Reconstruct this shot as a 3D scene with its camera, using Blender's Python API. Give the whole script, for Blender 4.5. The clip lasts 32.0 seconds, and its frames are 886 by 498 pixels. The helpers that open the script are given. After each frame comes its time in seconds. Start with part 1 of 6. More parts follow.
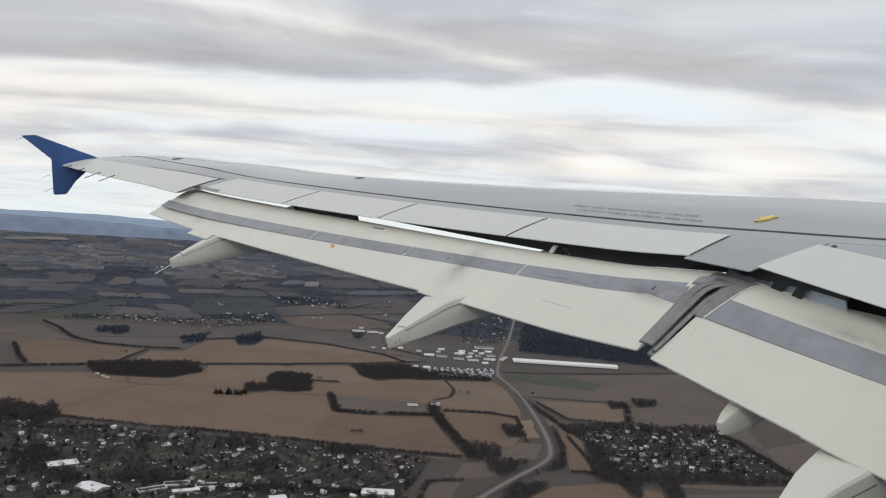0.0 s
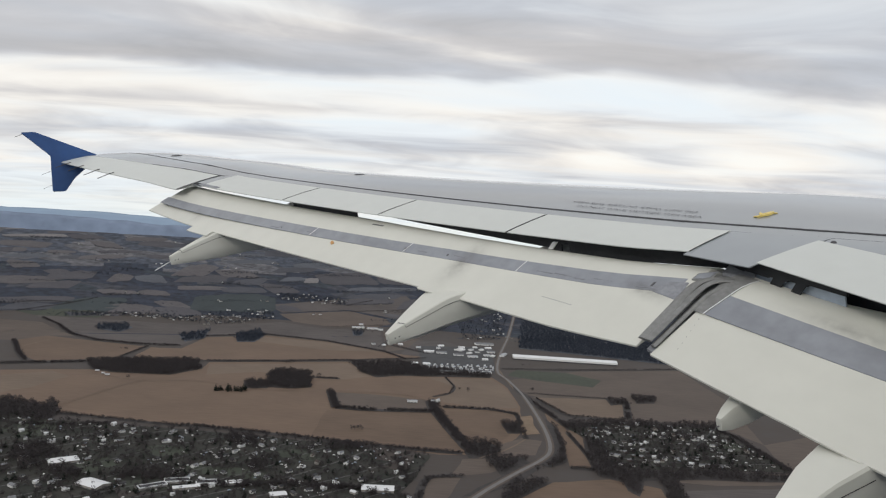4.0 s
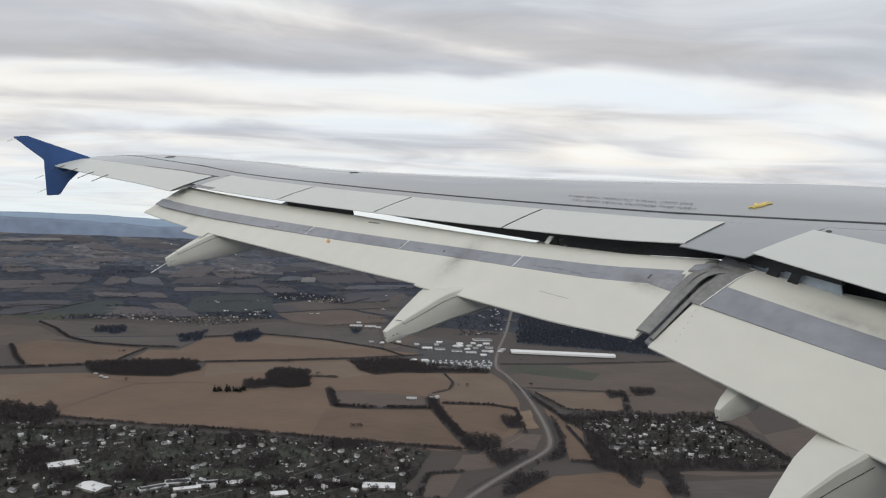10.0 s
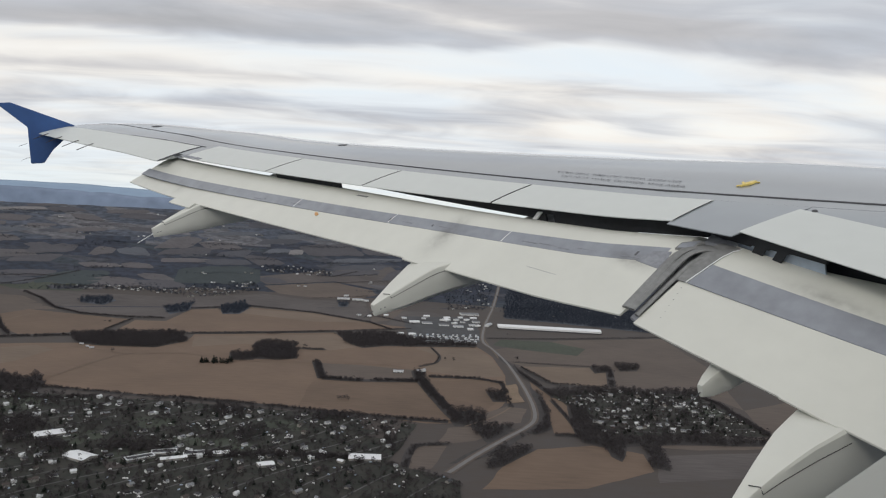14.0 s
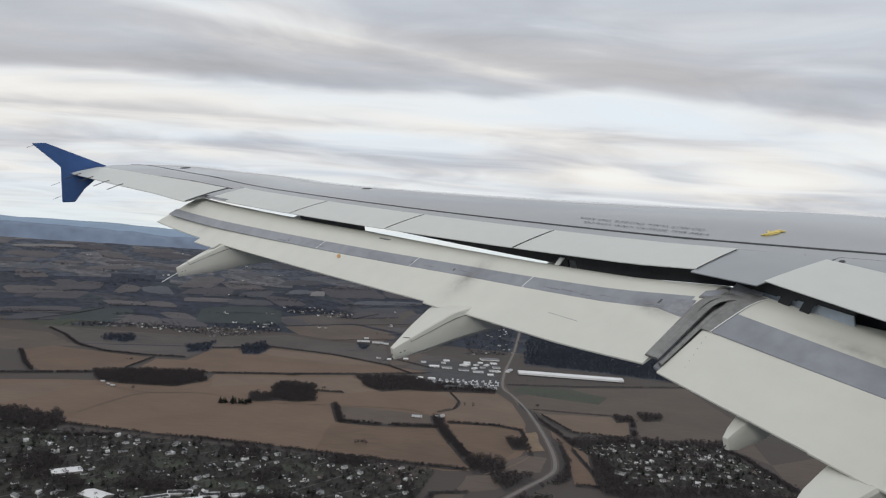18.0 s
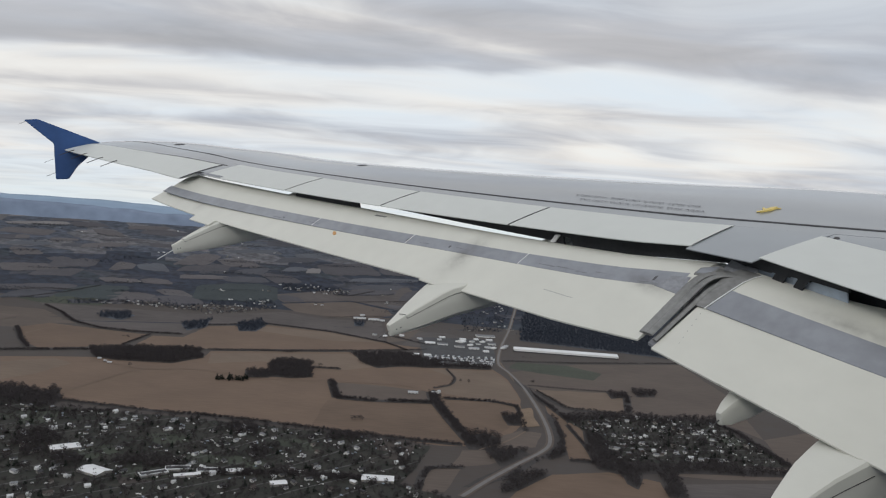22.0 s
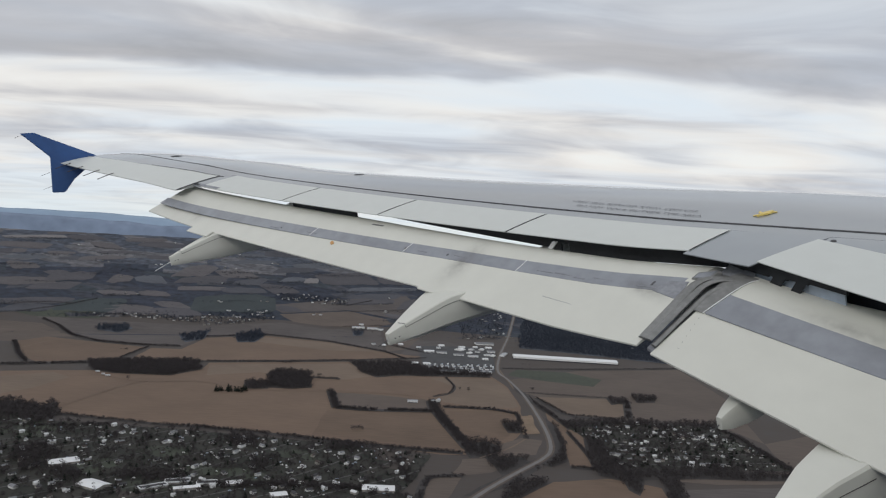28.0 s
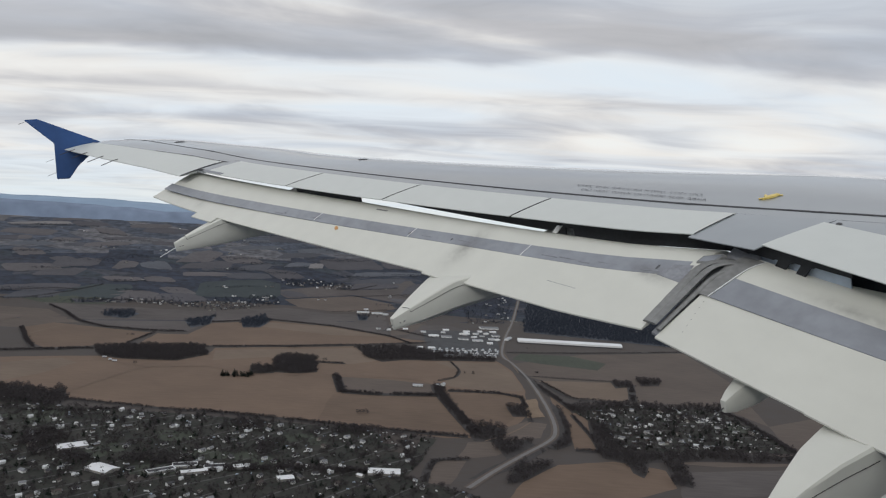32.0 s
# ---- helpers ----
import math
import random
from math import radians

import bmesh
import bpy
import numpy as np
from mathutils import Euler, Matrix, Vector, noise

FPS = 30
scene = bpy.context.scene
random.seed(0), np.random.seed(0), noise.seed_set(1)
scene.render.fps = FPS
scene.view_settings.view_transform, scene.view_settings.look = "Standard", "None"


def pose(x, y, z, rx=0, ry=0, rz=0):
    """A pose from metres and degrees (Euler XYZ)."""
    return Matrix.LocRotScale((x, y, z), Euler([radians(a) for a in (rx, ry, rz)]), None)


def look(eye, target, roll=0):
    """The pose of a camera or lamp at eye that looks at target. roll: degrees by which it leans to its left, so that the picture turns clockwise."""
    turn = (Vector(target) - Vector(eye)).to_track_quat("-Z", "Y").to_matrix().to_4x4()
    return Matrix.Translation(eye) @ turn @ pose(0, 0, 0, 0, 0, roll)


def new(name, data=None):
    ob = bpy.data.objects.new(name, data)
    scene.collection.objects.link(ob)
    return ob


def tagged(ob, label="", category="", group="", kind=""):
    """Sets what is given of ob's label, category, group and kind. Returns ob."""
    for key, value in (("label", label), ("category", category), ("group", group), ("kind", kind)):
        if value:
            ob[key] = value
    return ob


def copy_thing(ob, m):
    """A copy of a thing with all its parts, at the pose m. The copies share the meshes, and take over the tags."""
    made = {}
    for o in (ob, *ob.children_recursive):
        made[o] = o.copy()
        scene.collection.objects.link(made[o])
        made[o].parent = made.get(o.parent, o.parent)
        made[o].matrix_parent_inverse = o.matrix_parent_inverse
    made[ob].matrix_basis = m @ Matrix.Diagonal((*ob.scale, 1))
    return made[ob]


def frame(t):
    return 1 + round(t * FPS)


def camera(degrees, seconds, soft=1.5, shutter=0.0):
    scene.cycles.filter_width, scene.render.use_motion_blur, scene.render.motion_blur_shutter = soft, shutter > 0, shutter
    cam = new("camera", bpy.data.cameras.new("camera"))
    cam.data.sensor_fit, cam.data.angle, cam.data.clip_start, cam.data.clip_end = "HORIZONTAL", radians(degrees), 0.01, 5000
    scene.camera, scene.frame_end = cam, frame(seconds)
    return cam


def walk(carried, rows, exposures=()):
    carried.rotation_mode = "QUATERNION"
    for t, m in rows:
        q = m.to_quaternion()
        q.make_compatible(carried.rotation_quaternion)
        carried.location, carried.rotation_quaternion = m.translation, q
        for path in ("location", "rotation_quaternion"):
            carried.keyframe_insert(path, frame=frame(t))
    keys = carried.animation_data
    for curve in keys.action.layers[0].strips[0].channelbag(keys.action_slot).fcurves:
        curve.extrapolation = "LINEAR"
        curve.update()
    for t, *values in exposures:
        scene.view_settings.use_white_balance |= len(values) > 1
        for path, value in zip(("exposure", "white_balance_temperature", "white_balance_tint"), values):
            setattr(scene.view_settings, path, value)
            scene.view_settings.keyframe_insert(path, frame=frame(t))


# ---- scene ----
# The camera sits at a cabin window of a banking airliner. AIR is the attitude of the aircraft over the valley:
# aircraft axes are x to starboard, y to the nose, z up; its origin is the inboard trailing edge of the wing.
AIR = pose(4.466, 0.358, 399.251, 18.386, 2.149, -61.742)
EYE = (-1.826, -3.679, 1.941)
cam = camera(63.22, 32.0, 1.22)
# seconds, yaw, pitch, roll of the hand-held camera against the aircraft
ROWS = [
    (0.0, 62.32, -10.92, 11.57),
    (0.5, 62.23, -11.00, 11.60),
    (1.0, 62.27, -10.85, 11.65),
    (1.5, 62.34, -10.62, 11.75),
    (2.0, 62.38, -10.47, 11.71),
    (2.5, 62.27, -10.70, 11.81),
    (3.0, 62.22, -11.10, 11.86),
    (3.5, 62.26, -11.20, 11.63),
    (5.5, 62.01, -11.38, 11.99),
    (6.0, 61.54, -12.14, 12.12),
    (6.5, 61.33, -12.44, 12.18),
    (7.0, 61.29, -12.69, 12.12),
    (7.5, 61.40, -12.53, 12.39),
    (8.0, 61.55, -11.77, 12.59),
    (8.5, 61.66, -11.30, 12.67),
    (9.0, 61.70, -11.65, 12.65),
    (9.5, 61.68, -11.72, 12.68),
    (10.0, 61.76, -11.60, 12.66),
    (10.5, 61.75, -11.93, 12.69),
    (11.0, 61.64, -12.68, 12.80),
    (11.5, 61.65, -12.74, 12.73),
    (12.0, 61.74, -12.45, 12.51),
    (12.5, 61.42, -12.20, 12.00),
    (13.0, 60.94, -12.80, 11.52),
    (13.5, 60.80, -13.66, 11.48),
    (14.0, 61.00, -13.80, 11.72),
    (14.5, 61.55, -13.29, 11.79),
    (16.5, 63.14, -13.26, 11.69),
    (17.0, 63.26, -12.67, 12.26),
    (17.5, 63.14, -10.60, 11.88),
    (18.0, 62.91, -9.92, 11.11),
    (18.5, 62.29, -10.69, 11.21),
    (19.0, 61.40, -11.61, 11.60),
    (19.5, 61.30, -11.20, 11.96),
    (20.0, 61.57, -10.81, 11.87),
    (20.5, 61.97, -10.97, 11.47),
    (21.0, 62.40, -11.19, 11.26),
    (21.5, 62.58, -11.92, 11.22),
    (22.0, 62.57, -11.81, 11.08),
    (22.5, 62.37, -11.30, 11.13),
    (23.0, 62.08, -11.17, 11.12),
    (23.5, 62.01, -11.03, 11.25),
    (24.0, 62.14, -10.84, 11.27),
    (24.5, 62.44, -10.89, 11.18),
    (25.0, 62.58, -10.89, 11.43),
    (25.5, 62.67, -11.32, 11.56),
    (27.5, 62.31, -11.01, 11.62),
    (28.0, 62.23, -11.23, 11.81),
    (28.5, 62.21, -11.24, 11.70),
    (29.0, 62.19, -11.14, 11.96),
    (29.5, 62.26, -11.05, 12.17),
    (30.0, 62.56, -10.93, 12.08),
    (30.5, 62.79, -10.83, 11.89),
    (31.0, 62.92, -11.42, 11.85),
    (31.5, 62.82, -12.35, 11.81),
    (32.0, 62.52, -12.39, 12.12),
]
walk(cam, [(t, AIR @ pose(*EYE, 90 + pitch, roll, yaw)) for t, yaw, pitch, roll in ROWS],
     [(0, 0.12, 6540, 10), (4, 0.13, 6560, 10), (9, 0.12, 6530, 10), (12, 0.11, 6510, 10), (15, 0.08, 6480, 10), (19, 0.01, 6430, 10), (25, -0.03, 6370, 10), (32, -0.01, 6350, 10)])

# ------------------------------------------------------------------ world and light
world = bpy.data.worlds.new("overcast_sky")
scene.world = world
world.use_nodes = True
wt = world.node_tree
wt.nodes.clear()


def wnode(kind, **props):
    n = wt.nodes.new(kind)
    for key, value in props.items():
        setattr(n, key, value)
    return n


def wlink(a, b):
    wt.links.new(a, b)


def wmath(op, a, b=None, c=None):
    n = wnode("ShaderNodeMath", operation=op)
    for i, value in enumerate((a, b, c)):
        if value is None:
            continue
        if isinstance(value, (int, float)):
            n.inputs[i].default_value = value
        else:
            wlink(value, n.inputs[i])
    return n.outputs[0]


def wramp(fac, stops):
    n = wnode("ShaderNodeValToRGB")
    while len(n.color_ramp.elements) < len(stops):
        n.color_ramp.elements.new(0.5)
    for e, (p, col) in zip(n.color_ramp.elements, stops):
        e.position, e.color = p, (*col, 1)
    wlink(fac, n.inputs[0])
    return n.outputs[0]


SUN_ELEVATION, SUN_ROTATION = radians(28), radians(-150)
sky = wnode("ShaderNodeTexSky", sky_type="NISHITA", sun_disc=False, sun_elevation=SUN_ELEVATION, sun_rotation=SUN_ROTATION)
coords = wnode("ShaderNodeTexCoord")
split = wnode("ShaderNodeSeparateXYZ")
wlink(coords.outputs["Generated"], split.inputs[0])
height = wmath("MAXIMUM", wmath("ADD", split.outputs["Z"], 0.09), 0.04)
flat = wnode("ShaderNodeCombineXYZ")
wlink(wmath("DIVIDE", split.outputs["X"], height), flat.inputs[0])
wlink(wmath("DIVIDE", split.outputs["Y"], height), flat.inputs[1])


def deck(angle, along, across, offset, scale, detail, rough, distort=0.0):
    """Noise on the flat cloud deck, stretched along one heading."""
    m = wnode("ShaderNodeMapping")
    m.inputs["Rotation"].default_value = (0, 0, radians(angle))
    m.inputs["Location"].default_value = offset
    m.inputs["Scale"].default_value = (along, across, 1)
    wlink(flat.outputs[0], m.inputs["Vector"])
    n = wnode("ShaderNodeTexNoise")
    n.inputs["Scale"].default_value, n.inputs["Detail"].default_value = scale, detail
    n.inputs["Roughness"].default_value, n.inputs["Distortion"].default_value = rough, distort
    wlink(m.outputs[0], n.inputs["Vector"])
    return n.outputs["Fac"]


# two grey banks end in a long edge overhead; thin streaks follow below it. q counts across them, u along them
broad = deck(10, 0.55, 0.95, (2.3, 1.4, 0), 1.0, 3.5, 0.55, 0.8)
fine = deck(12, 1.0, 1.8, (4.1, 2.0, 3), 1.0, 5.0, 0.52, 0.8)
sflat = wnode("ShaderNodeSeparateXYZ")
wlink(flat.outputs[0], sflat.inputs[0])
u, v = sflat.outputs["X"], sflat.outputs["Y"]
q = wmath("SUBTRACT", v, wmath("MULTIPLY", u, 0.115))
q = wmath("ADD", q, wmath("MULTIPLY", wmath("SUBTRACT", broad, 0.5), 0.45))


def grey(fac, stops):
    return wramp(fac, [(p, (c, c, c)) for p, c in stops])


second = grey(wmath("MULTIPLY_ADD", u, 1 / 6, 0.5), [(0.515, 0.0), (0.60, 1.0)])
across = wmath("MULTIPLY_ADD", wmath("MULTIPLY_ADD", second, 0.38, q), 0.25, -0.5)
banks = grey(across, [(0.0, 0.50), (0.10, 0.52), (0.20, 0.62), (0.27, 0.80), (0.295, 0.74), (0.335, 0.14), (0.40, 0.08), (1.0, 0.08)])
# a pale rift parts the two banks
rift = grey(wmath("ADD", wmath("SUBTRACT", wmath("SUBTRACT", v, 2.8), wmath("MULTIPLY", u, 0.45)), 0.5), [(0.34, 0.0), (0.5, 1.0), (0.64, 0.0)])
rift = wmath("MULTIPLY", rift, wmath("SUBTRACT", 1.0, second))
streaks = grey(wmath("MULTIPLY_ADD", q, 0.25, -0.5), [(0.40, 0.0), (0.47, 0.32), (0.51, 0.10), (0.57, 0.16), (0.66, 0.50), (0.73, 0.20), (0.84, 0.26), (0.92, 0.12), (1.0, 0.18)])
smudges = grey(wmath("MULTIPLY_ADD", q, 0.25, -0.5), [(0.33, 0.0), (0.40, 0.34), (0.45, 0.20), (0.50, 0.24), (0.57, 0.50), (0.66, 0.42), (0.75, 0.36), (0.9, 0.30)])
streaks = wmath("ADD", wmath("MULTIPLY", streaks, wmath("SUBTRACT", 1.0, second)), wmath("MULTIPLY", smudges, second))
bank = wmath("SUBTRACT", wmath("ADD", banks, streaks), wmath("MULTIPLY", rift, 0.26))


def thin_place(centre, size):
    """A round place on the deck where the cloud is thin, 1 in its middle."""
    m = wnode("ShaderNodeMapping", vector_type="TEXTURE")
    m.inputs["Location"].default_value, m.inputs["Scale"].default_value = (*centre, 0), (*size, 1)
    wlink(flat.outputs[0], m.inputs["Vector"])
    n = wnode("ShaderNodeTexGradient", gradient_type="QUADRATIC_SPHERE")
    wlink(m.outputs[0], n.inputs["Vector"])
    return n.outputs[1]


warm = wmath("ADD", wmath("MULTIPLY", thin_place((1.80, 4.42), (1.0, 0.85)), 1.3), wmath("MULTIPLY", thin_place((0.88, 4.62), (0.6, 0.75)), 1.0))
clear = thin_place((-1.15, 5.85), (0.75, 0.60))
mix = wmath("ADD", wmath("MULTIPLY", bank, 0.80), wmath("MULTIPLY", wmath("SUBTRACT", fine, 0.47), 0.95))
mix = wmath("SUBTRACT", mix, wmath("MULTIPLY", wmath("ADD", warm, clear), 0.46))
cool = wramp(mix, [(0.0, (0.80, 0.86, 0.90)), (0.22, (0.73, 0.775, 0.815)), (0.52, (0.515, 0.545, 0.595)), (0.85, (0.39, 0.405, 0.435))])
creamy = wramp(mix, [(0.0, (0.93, 0.91, 0.86)), (0.22, (0.83, 0.805, 0.765)), (0.52, (0.57, 0.56, 0.565)), (0.85, (0.40, 0.405, 0.42))])
blend = wnode("ShaderNodeMix", data_type="RGBA")
wlink(wmath("ADD", grey(deck(14, 0.5, 1.3, (7.7, 3.1, 1), 1.0, 3.0, 0.5, 0.5), [(0.40, 0.0), (0.62, 0.9)]), warm), blend.inputs[0])
wlink(cool, blend.inputs[6])
wlink(creamy, blend.inputs[7])
cloud = blend.outputs[2]
# low over the horizon the deck thins out to a pale band
low = wramp(split.outputs["Z"], [(0.0, (1, 1, 1)), (0.06, (0, 0, 0))])
pale = wnode("ShaderNodeMix", data_type="RGBA")
wlink(wmath("MULTIPLY", low, 0.75), pale.inputs[0])
wlink(cloud, pale.inputs[6])
pale.inputs[7].default_value = (0.76, 0.83, 0.845, 1)
# thin places show the blue sky behind
bluegate = wramp(mix, [(0.0, (1, 1, 1)), (0.10, (0, 0, 0))])
blue = wnode("ShaderNodeVectorMath", operation="SCALE")
wlink(sky.outputs[0], blue.inputs[0])
blue.inputs["Scale"].default_value = 0.10
gaps = wnode("ShaderNodeMix", data_type="RGBA")
wlink(wmath("MULTIPLY_ADD", clear, 0.45, wmath("MULTIPLY", bluegate, 0.08)), gaps.inputs[0])
wlink(pale.outputs[2], gaps.inputs[6])
wlink(blue.outputs[0], gaps.inputs[7])
back = wnode("ShaderNodeBackground")
back.inputs["Strength"].default_value = 1.0
wlink(gaps.outputs[2], back.inputs["Color"])
wout = wnode("ShaderNodeOutputWorld")
wlink(back.outputs[0], wout.inputs["Surface"])

sun = new("sun", bpy.data.lights.new("sun", "SUN"))
sun.data.energy, sun.data.angle, sun.data.color = 0.7, radians(14), (1.0, 0.96, 0.9)
sun.matrix_world = look((0, 0, 600), (600 - 600 * math.sin(SUN_ROTATION) - 600, -600 * math.cos(SUN_ROTATION), 600 - 600 * math.tan(SUN_ELEVATION)))


# ------------------------------------------------------------------ materials
def material(name, colour, rough=0.6, metal=0.0, spread=0.12, scale=3.0, fine=40.0, bump=0.0, tone=None, random_tone=0.0, coat=0.0, stretch=None, stains=()):
    """A surface with a broad and a fine variation of its colour and roughness, in metres."""
    m = bpy.data.materials.new(name)
    m.use_nodes = True
    nt = m.node_tree
    b = nt.nodes["Principled BSDF"]
    tc = nt.nodes.new("ShaderNodeTexCoord")
    n1, n2 = nt.nodes.new("ShaderNodeTexNoise"), nt.nodes.new("ShaderNodeTexNoise")
    place = tc.outputs["Object"]
    if stretch:
        mp = nt.nodes.new("ShaderNodeMapping")
        mp.inputs["Rotation"].default_value, mp.inputs["Scale"].default_value = (0, 0, radians(stretch[0])), stretch[1:]
        nt.links.new(place, mp.inputs["Vector"])
        place = mp.outputs[0]
    for n, s in ((n1, scale), (n2, fine)):
        n.inputs["Scale"].default_value, n.inputs["Detail"].default_value = s, 4
        nt.links.new(place if n is n2 else tc.outputs["Object"], n.inputs["Vector"])
    add = nt.nodes.new("ShaderNodeMath")
    add.operation = "ADD"
    nt.links.new(n1.outputs["Fac"], add.inputs[0])
    nt.links.new(n2.outputs["Fac"], add.inputs[1])
    fac = add.outputs[0]
    if random_tone:
        info = nt.nodes.new("ShaderNodeObjectInfo")
        mad = nt.nodes.new("ShaderNodeMath")
        mad.operation = "MULTIPLY_ADD"
        nt.links.new(info.outputs["Random"], mad.inputs[0])
        mad.inputs[1].default_value = random_tone
        nt.links.new(fac, mad.inputs[2])
        fac = mad.outputs[0]
    ramp = nt.nodes.new("ShaderNodeMapRange")
    ramp.inputs["From Min"].default_value, ramp.inputs["From Max"].default_value = 0.7, 1.3 + random_tone
    nt.links.new(fac, ramp.inputs["Value"])
    mixer = nt.nodes.new("ShaderNodeMix")
    mixer.data_type = "RGBA"
    nt.links.new(ramp.outputs[0], mixer.inputs[0])
    other = tone or tuple(min(1, c * (1 + spread)) for c in colour)
    mixer.inputs[6].default_value = (*[c * (1 - spread) for c in colour], 1)
    mixer.inputs[7].default_value = (*other, 1)
    surface = mixer.outputs[2]
    for centre, size, strength in stains:
        # soot with a shape of its own, worn into the paint
        mp = nt.nodes.new("ShaderNodeMapping")
        mp.vector_type = "TEXTURE"
        mp.inputs["Location"].default_value, mp.inputs["Scale"].default_value = centre, size
        nt.links.new(tc.outputs["Object"], mp.inputs["Vector"])
        ball = nt.nodes.new("ShaderNodeTexGradient")
        ball.gradient_type = "QUADRATIC_SPHERE"
        nt.links.new(mp.outputs[0], ball.inputs["Vector"])
        blot = nt.nodes.new("ShaderNodeTexNoise")
        blot.inputs["Scale"].default_value, blot.inputs["Detail"].default_value = 14, 5
        nt.links.new(tc.outputs["Object"], blot.inputs["Vector"])
        m1 = nt.nodes.new("ShaderNodeMath")
        m1.operation = "MULTIPLY"
        nt.links.new(ball.outputs[1], m1.inputs[0])
        nt.links.new(blot.outputs["Fac"], m1.inputs[1])
        m2 = nt.nodes.new("ShaderNodeMath")
        m2.operation, m2.use_clamp = "MULTIPLY", True
        nt.links.new(m1.outputs[0], m2.inputs[0])
        m2.inputs[1].default_value = strength
        mx = nt.nodes.new("ShaderNodeMix")
        mx.data_type = "RGBA"
        nt.links.new(m2.outputs[0], mx.inputs[0])
        nt.links.new(surface, mx.inputs[6])
        mx.inputs[7].default_value = (0.10, 0.095, 0.09, 1)
        surface = mx.outputs[2]
    nt.links.new(surface, b.inputs["Base Color"])
    b.inputs["Roughness"].default_value, b.inputs["Metallic"].default_value = rough, metal
    b.inputs["Coat Weight"].default_value = coat
    if bump:
        bm_ = nt.nodes.new("ShaderNodeBump")
        bm_.inputs["Strength"].default_value, bm_.inputs["Distance"].default_value = bump, 0.5 / fine
        nt.links.new(n2.outputs["Fac"], bm_.inputs["Height"])
        nt.links.new(bm_.outputs[0], b.inputs["Normal"])
    return m


SOOT = (((-7.8, -0.65, 0.45), (0.22, 0.5, 0.5), 0.95), ((-6.0, -0.05, 0.3), (0.4, 0.14, 0.3), 1.3), ((-12.3, -2.3, 1.3), (0.25, 0.2, 0.4), 0.8), ((-4.6, 0.25, 0.1), (0.9, 0.12, 0.3), 0.8))
WING_GREY = material("wing_grey_paint", (0.278, 0.300, 0.320), 0.30, 0.0, 0.04, 0.5, 5, coat=0.75)
SPOILER = material("spoiler_light_grey_paint", (0.62, 0.645, 0.62), 0.36, 0.0, 0.025, 0.6, 6)
CREAM = material("flap_cream_grey_paint", (0.678, 0.682, 0.624), 0.40, 0.0, 0.035, 0.8, 5, stains=SOOT)
BAND = material("bare_grey_rub_band", (0.285, 0.302, 0.335), 0.30, 0.15, 0.15, 1.6, 9, stains=SOOT)
# near-black holds the cove's shade; the slot brackets share it
COVE = material("cove_shade_black", (0.018, 0.020, 0.024), 0.7, 0.0, 0.3, 3, 30)
SEAL = material("grey_rubber_seal", (0.225, 0.228, 0.225), 0.55, 0.0, 0.22, 5, 25, 0.2)
SEAM = material("dark_seam", (0.05, 0.05, 0.055), 0.7, 0.0, 0.2, 3, 20)
BRIGHT = material("bright_metal_lip", (0.86, 0.87, 0.88), 0.30, 0.0, 0.04, 3, 20)
# pale blue stands in for sky light inside the inboard slot
SLOT_SKY = material("slot_sky_tint", (0.52, 0.60, 0.70), 0.25, 0.0, 0.12, 4, 18)
BLUE = material("blue_fence_paint", (0.037, 0.104, 0.30), 0.35, 0.0, 0.12, 1.5, 8)
YELLOW = material("yellow_paint", (0.80, 0.62, 0.18), 0.5, 0.0, 0.2, 8, 40)
ORANGE = material("orange_paint", (0.60, 0.33, 0.12), 0.5, 0.0, 0.2, 8, 40)
DARKMETAL = material("dark_metal", (0.09, 0.09, 0.095), 0.45, 0.5, 0.2, 6, 40)
INK = material("dark_stencil_ink", (0.11, 0.11, 0.12), 0.7, 0.0, 0.2, 9, 60)
GRIME = material("grey_grime", (0.25, 0.26, 0.285), 0.6, 0.0, 0.25, 6, 30)

FIELD = {
    "tan": material("corn_stubble", (0.142, 0.097, 0.069), 0.95, 0, 0.24, 0.006, 0.09, random_tone=0.35, stretch=(-10, 0.25, 1.6, 1)),
    "pale": material("pale_stubble", (0.154, 0.114, 0.085), 0.95, 0, 0.24, 0.006, 0.09, random_tone=0.3, stretch=(-10, 0.25, 1.6, 1)),
    "brown": material("ploughed_brown", (0.105, 0.082, 0.069), 0.95, 0, 0.24, 0.006, 0.09, random_tone=0.3, stretch=(-10, 0.25, 1.6, 1)),
    "grey": material("dry_grass_grey", (0.085, 0.073, 0.070), 0.95, 0, 0.24, 0.006, 0.09, stretch=(-10, 0.25, 1.6, 1)),
    "green": material("winter_wheat", (0.050, 0.058, 0.042), 0.95, 0, 0.2, 0.01, 0.09),
}
# the same crops far off, with distance haze mixed into their base colours
FIELD_HAZED = {n: material("far_" + n, c, 0.95, 0, 0.22, 0.012, 0.07, random_tone=0.25) for n, c in
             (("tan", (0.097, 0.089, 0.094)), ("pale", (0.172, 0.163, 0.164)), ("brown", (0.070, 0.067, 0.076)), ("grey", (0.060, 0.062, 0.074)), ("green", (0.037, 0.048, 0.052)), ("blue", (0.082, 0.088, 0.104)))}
PASTURE = material("rough_pasture", (0.100, 0.079, 0.067), 0.95, 0, 0.35, 0.009, 0.09, tone=(0.068, 0.060, 0.058), stretch=(-10, 0.35, 1.3, 1))
# floor of the far woods, its colour shifted towards haze blue
FAR_FLOOR = material("hazed_wood_floor", (0.064, 0.074, 0.095), 0.95, 0, 0.3, 0.02, 0.2)
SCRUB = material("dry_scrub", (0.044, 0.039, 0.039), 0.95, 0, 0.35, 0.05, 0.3)
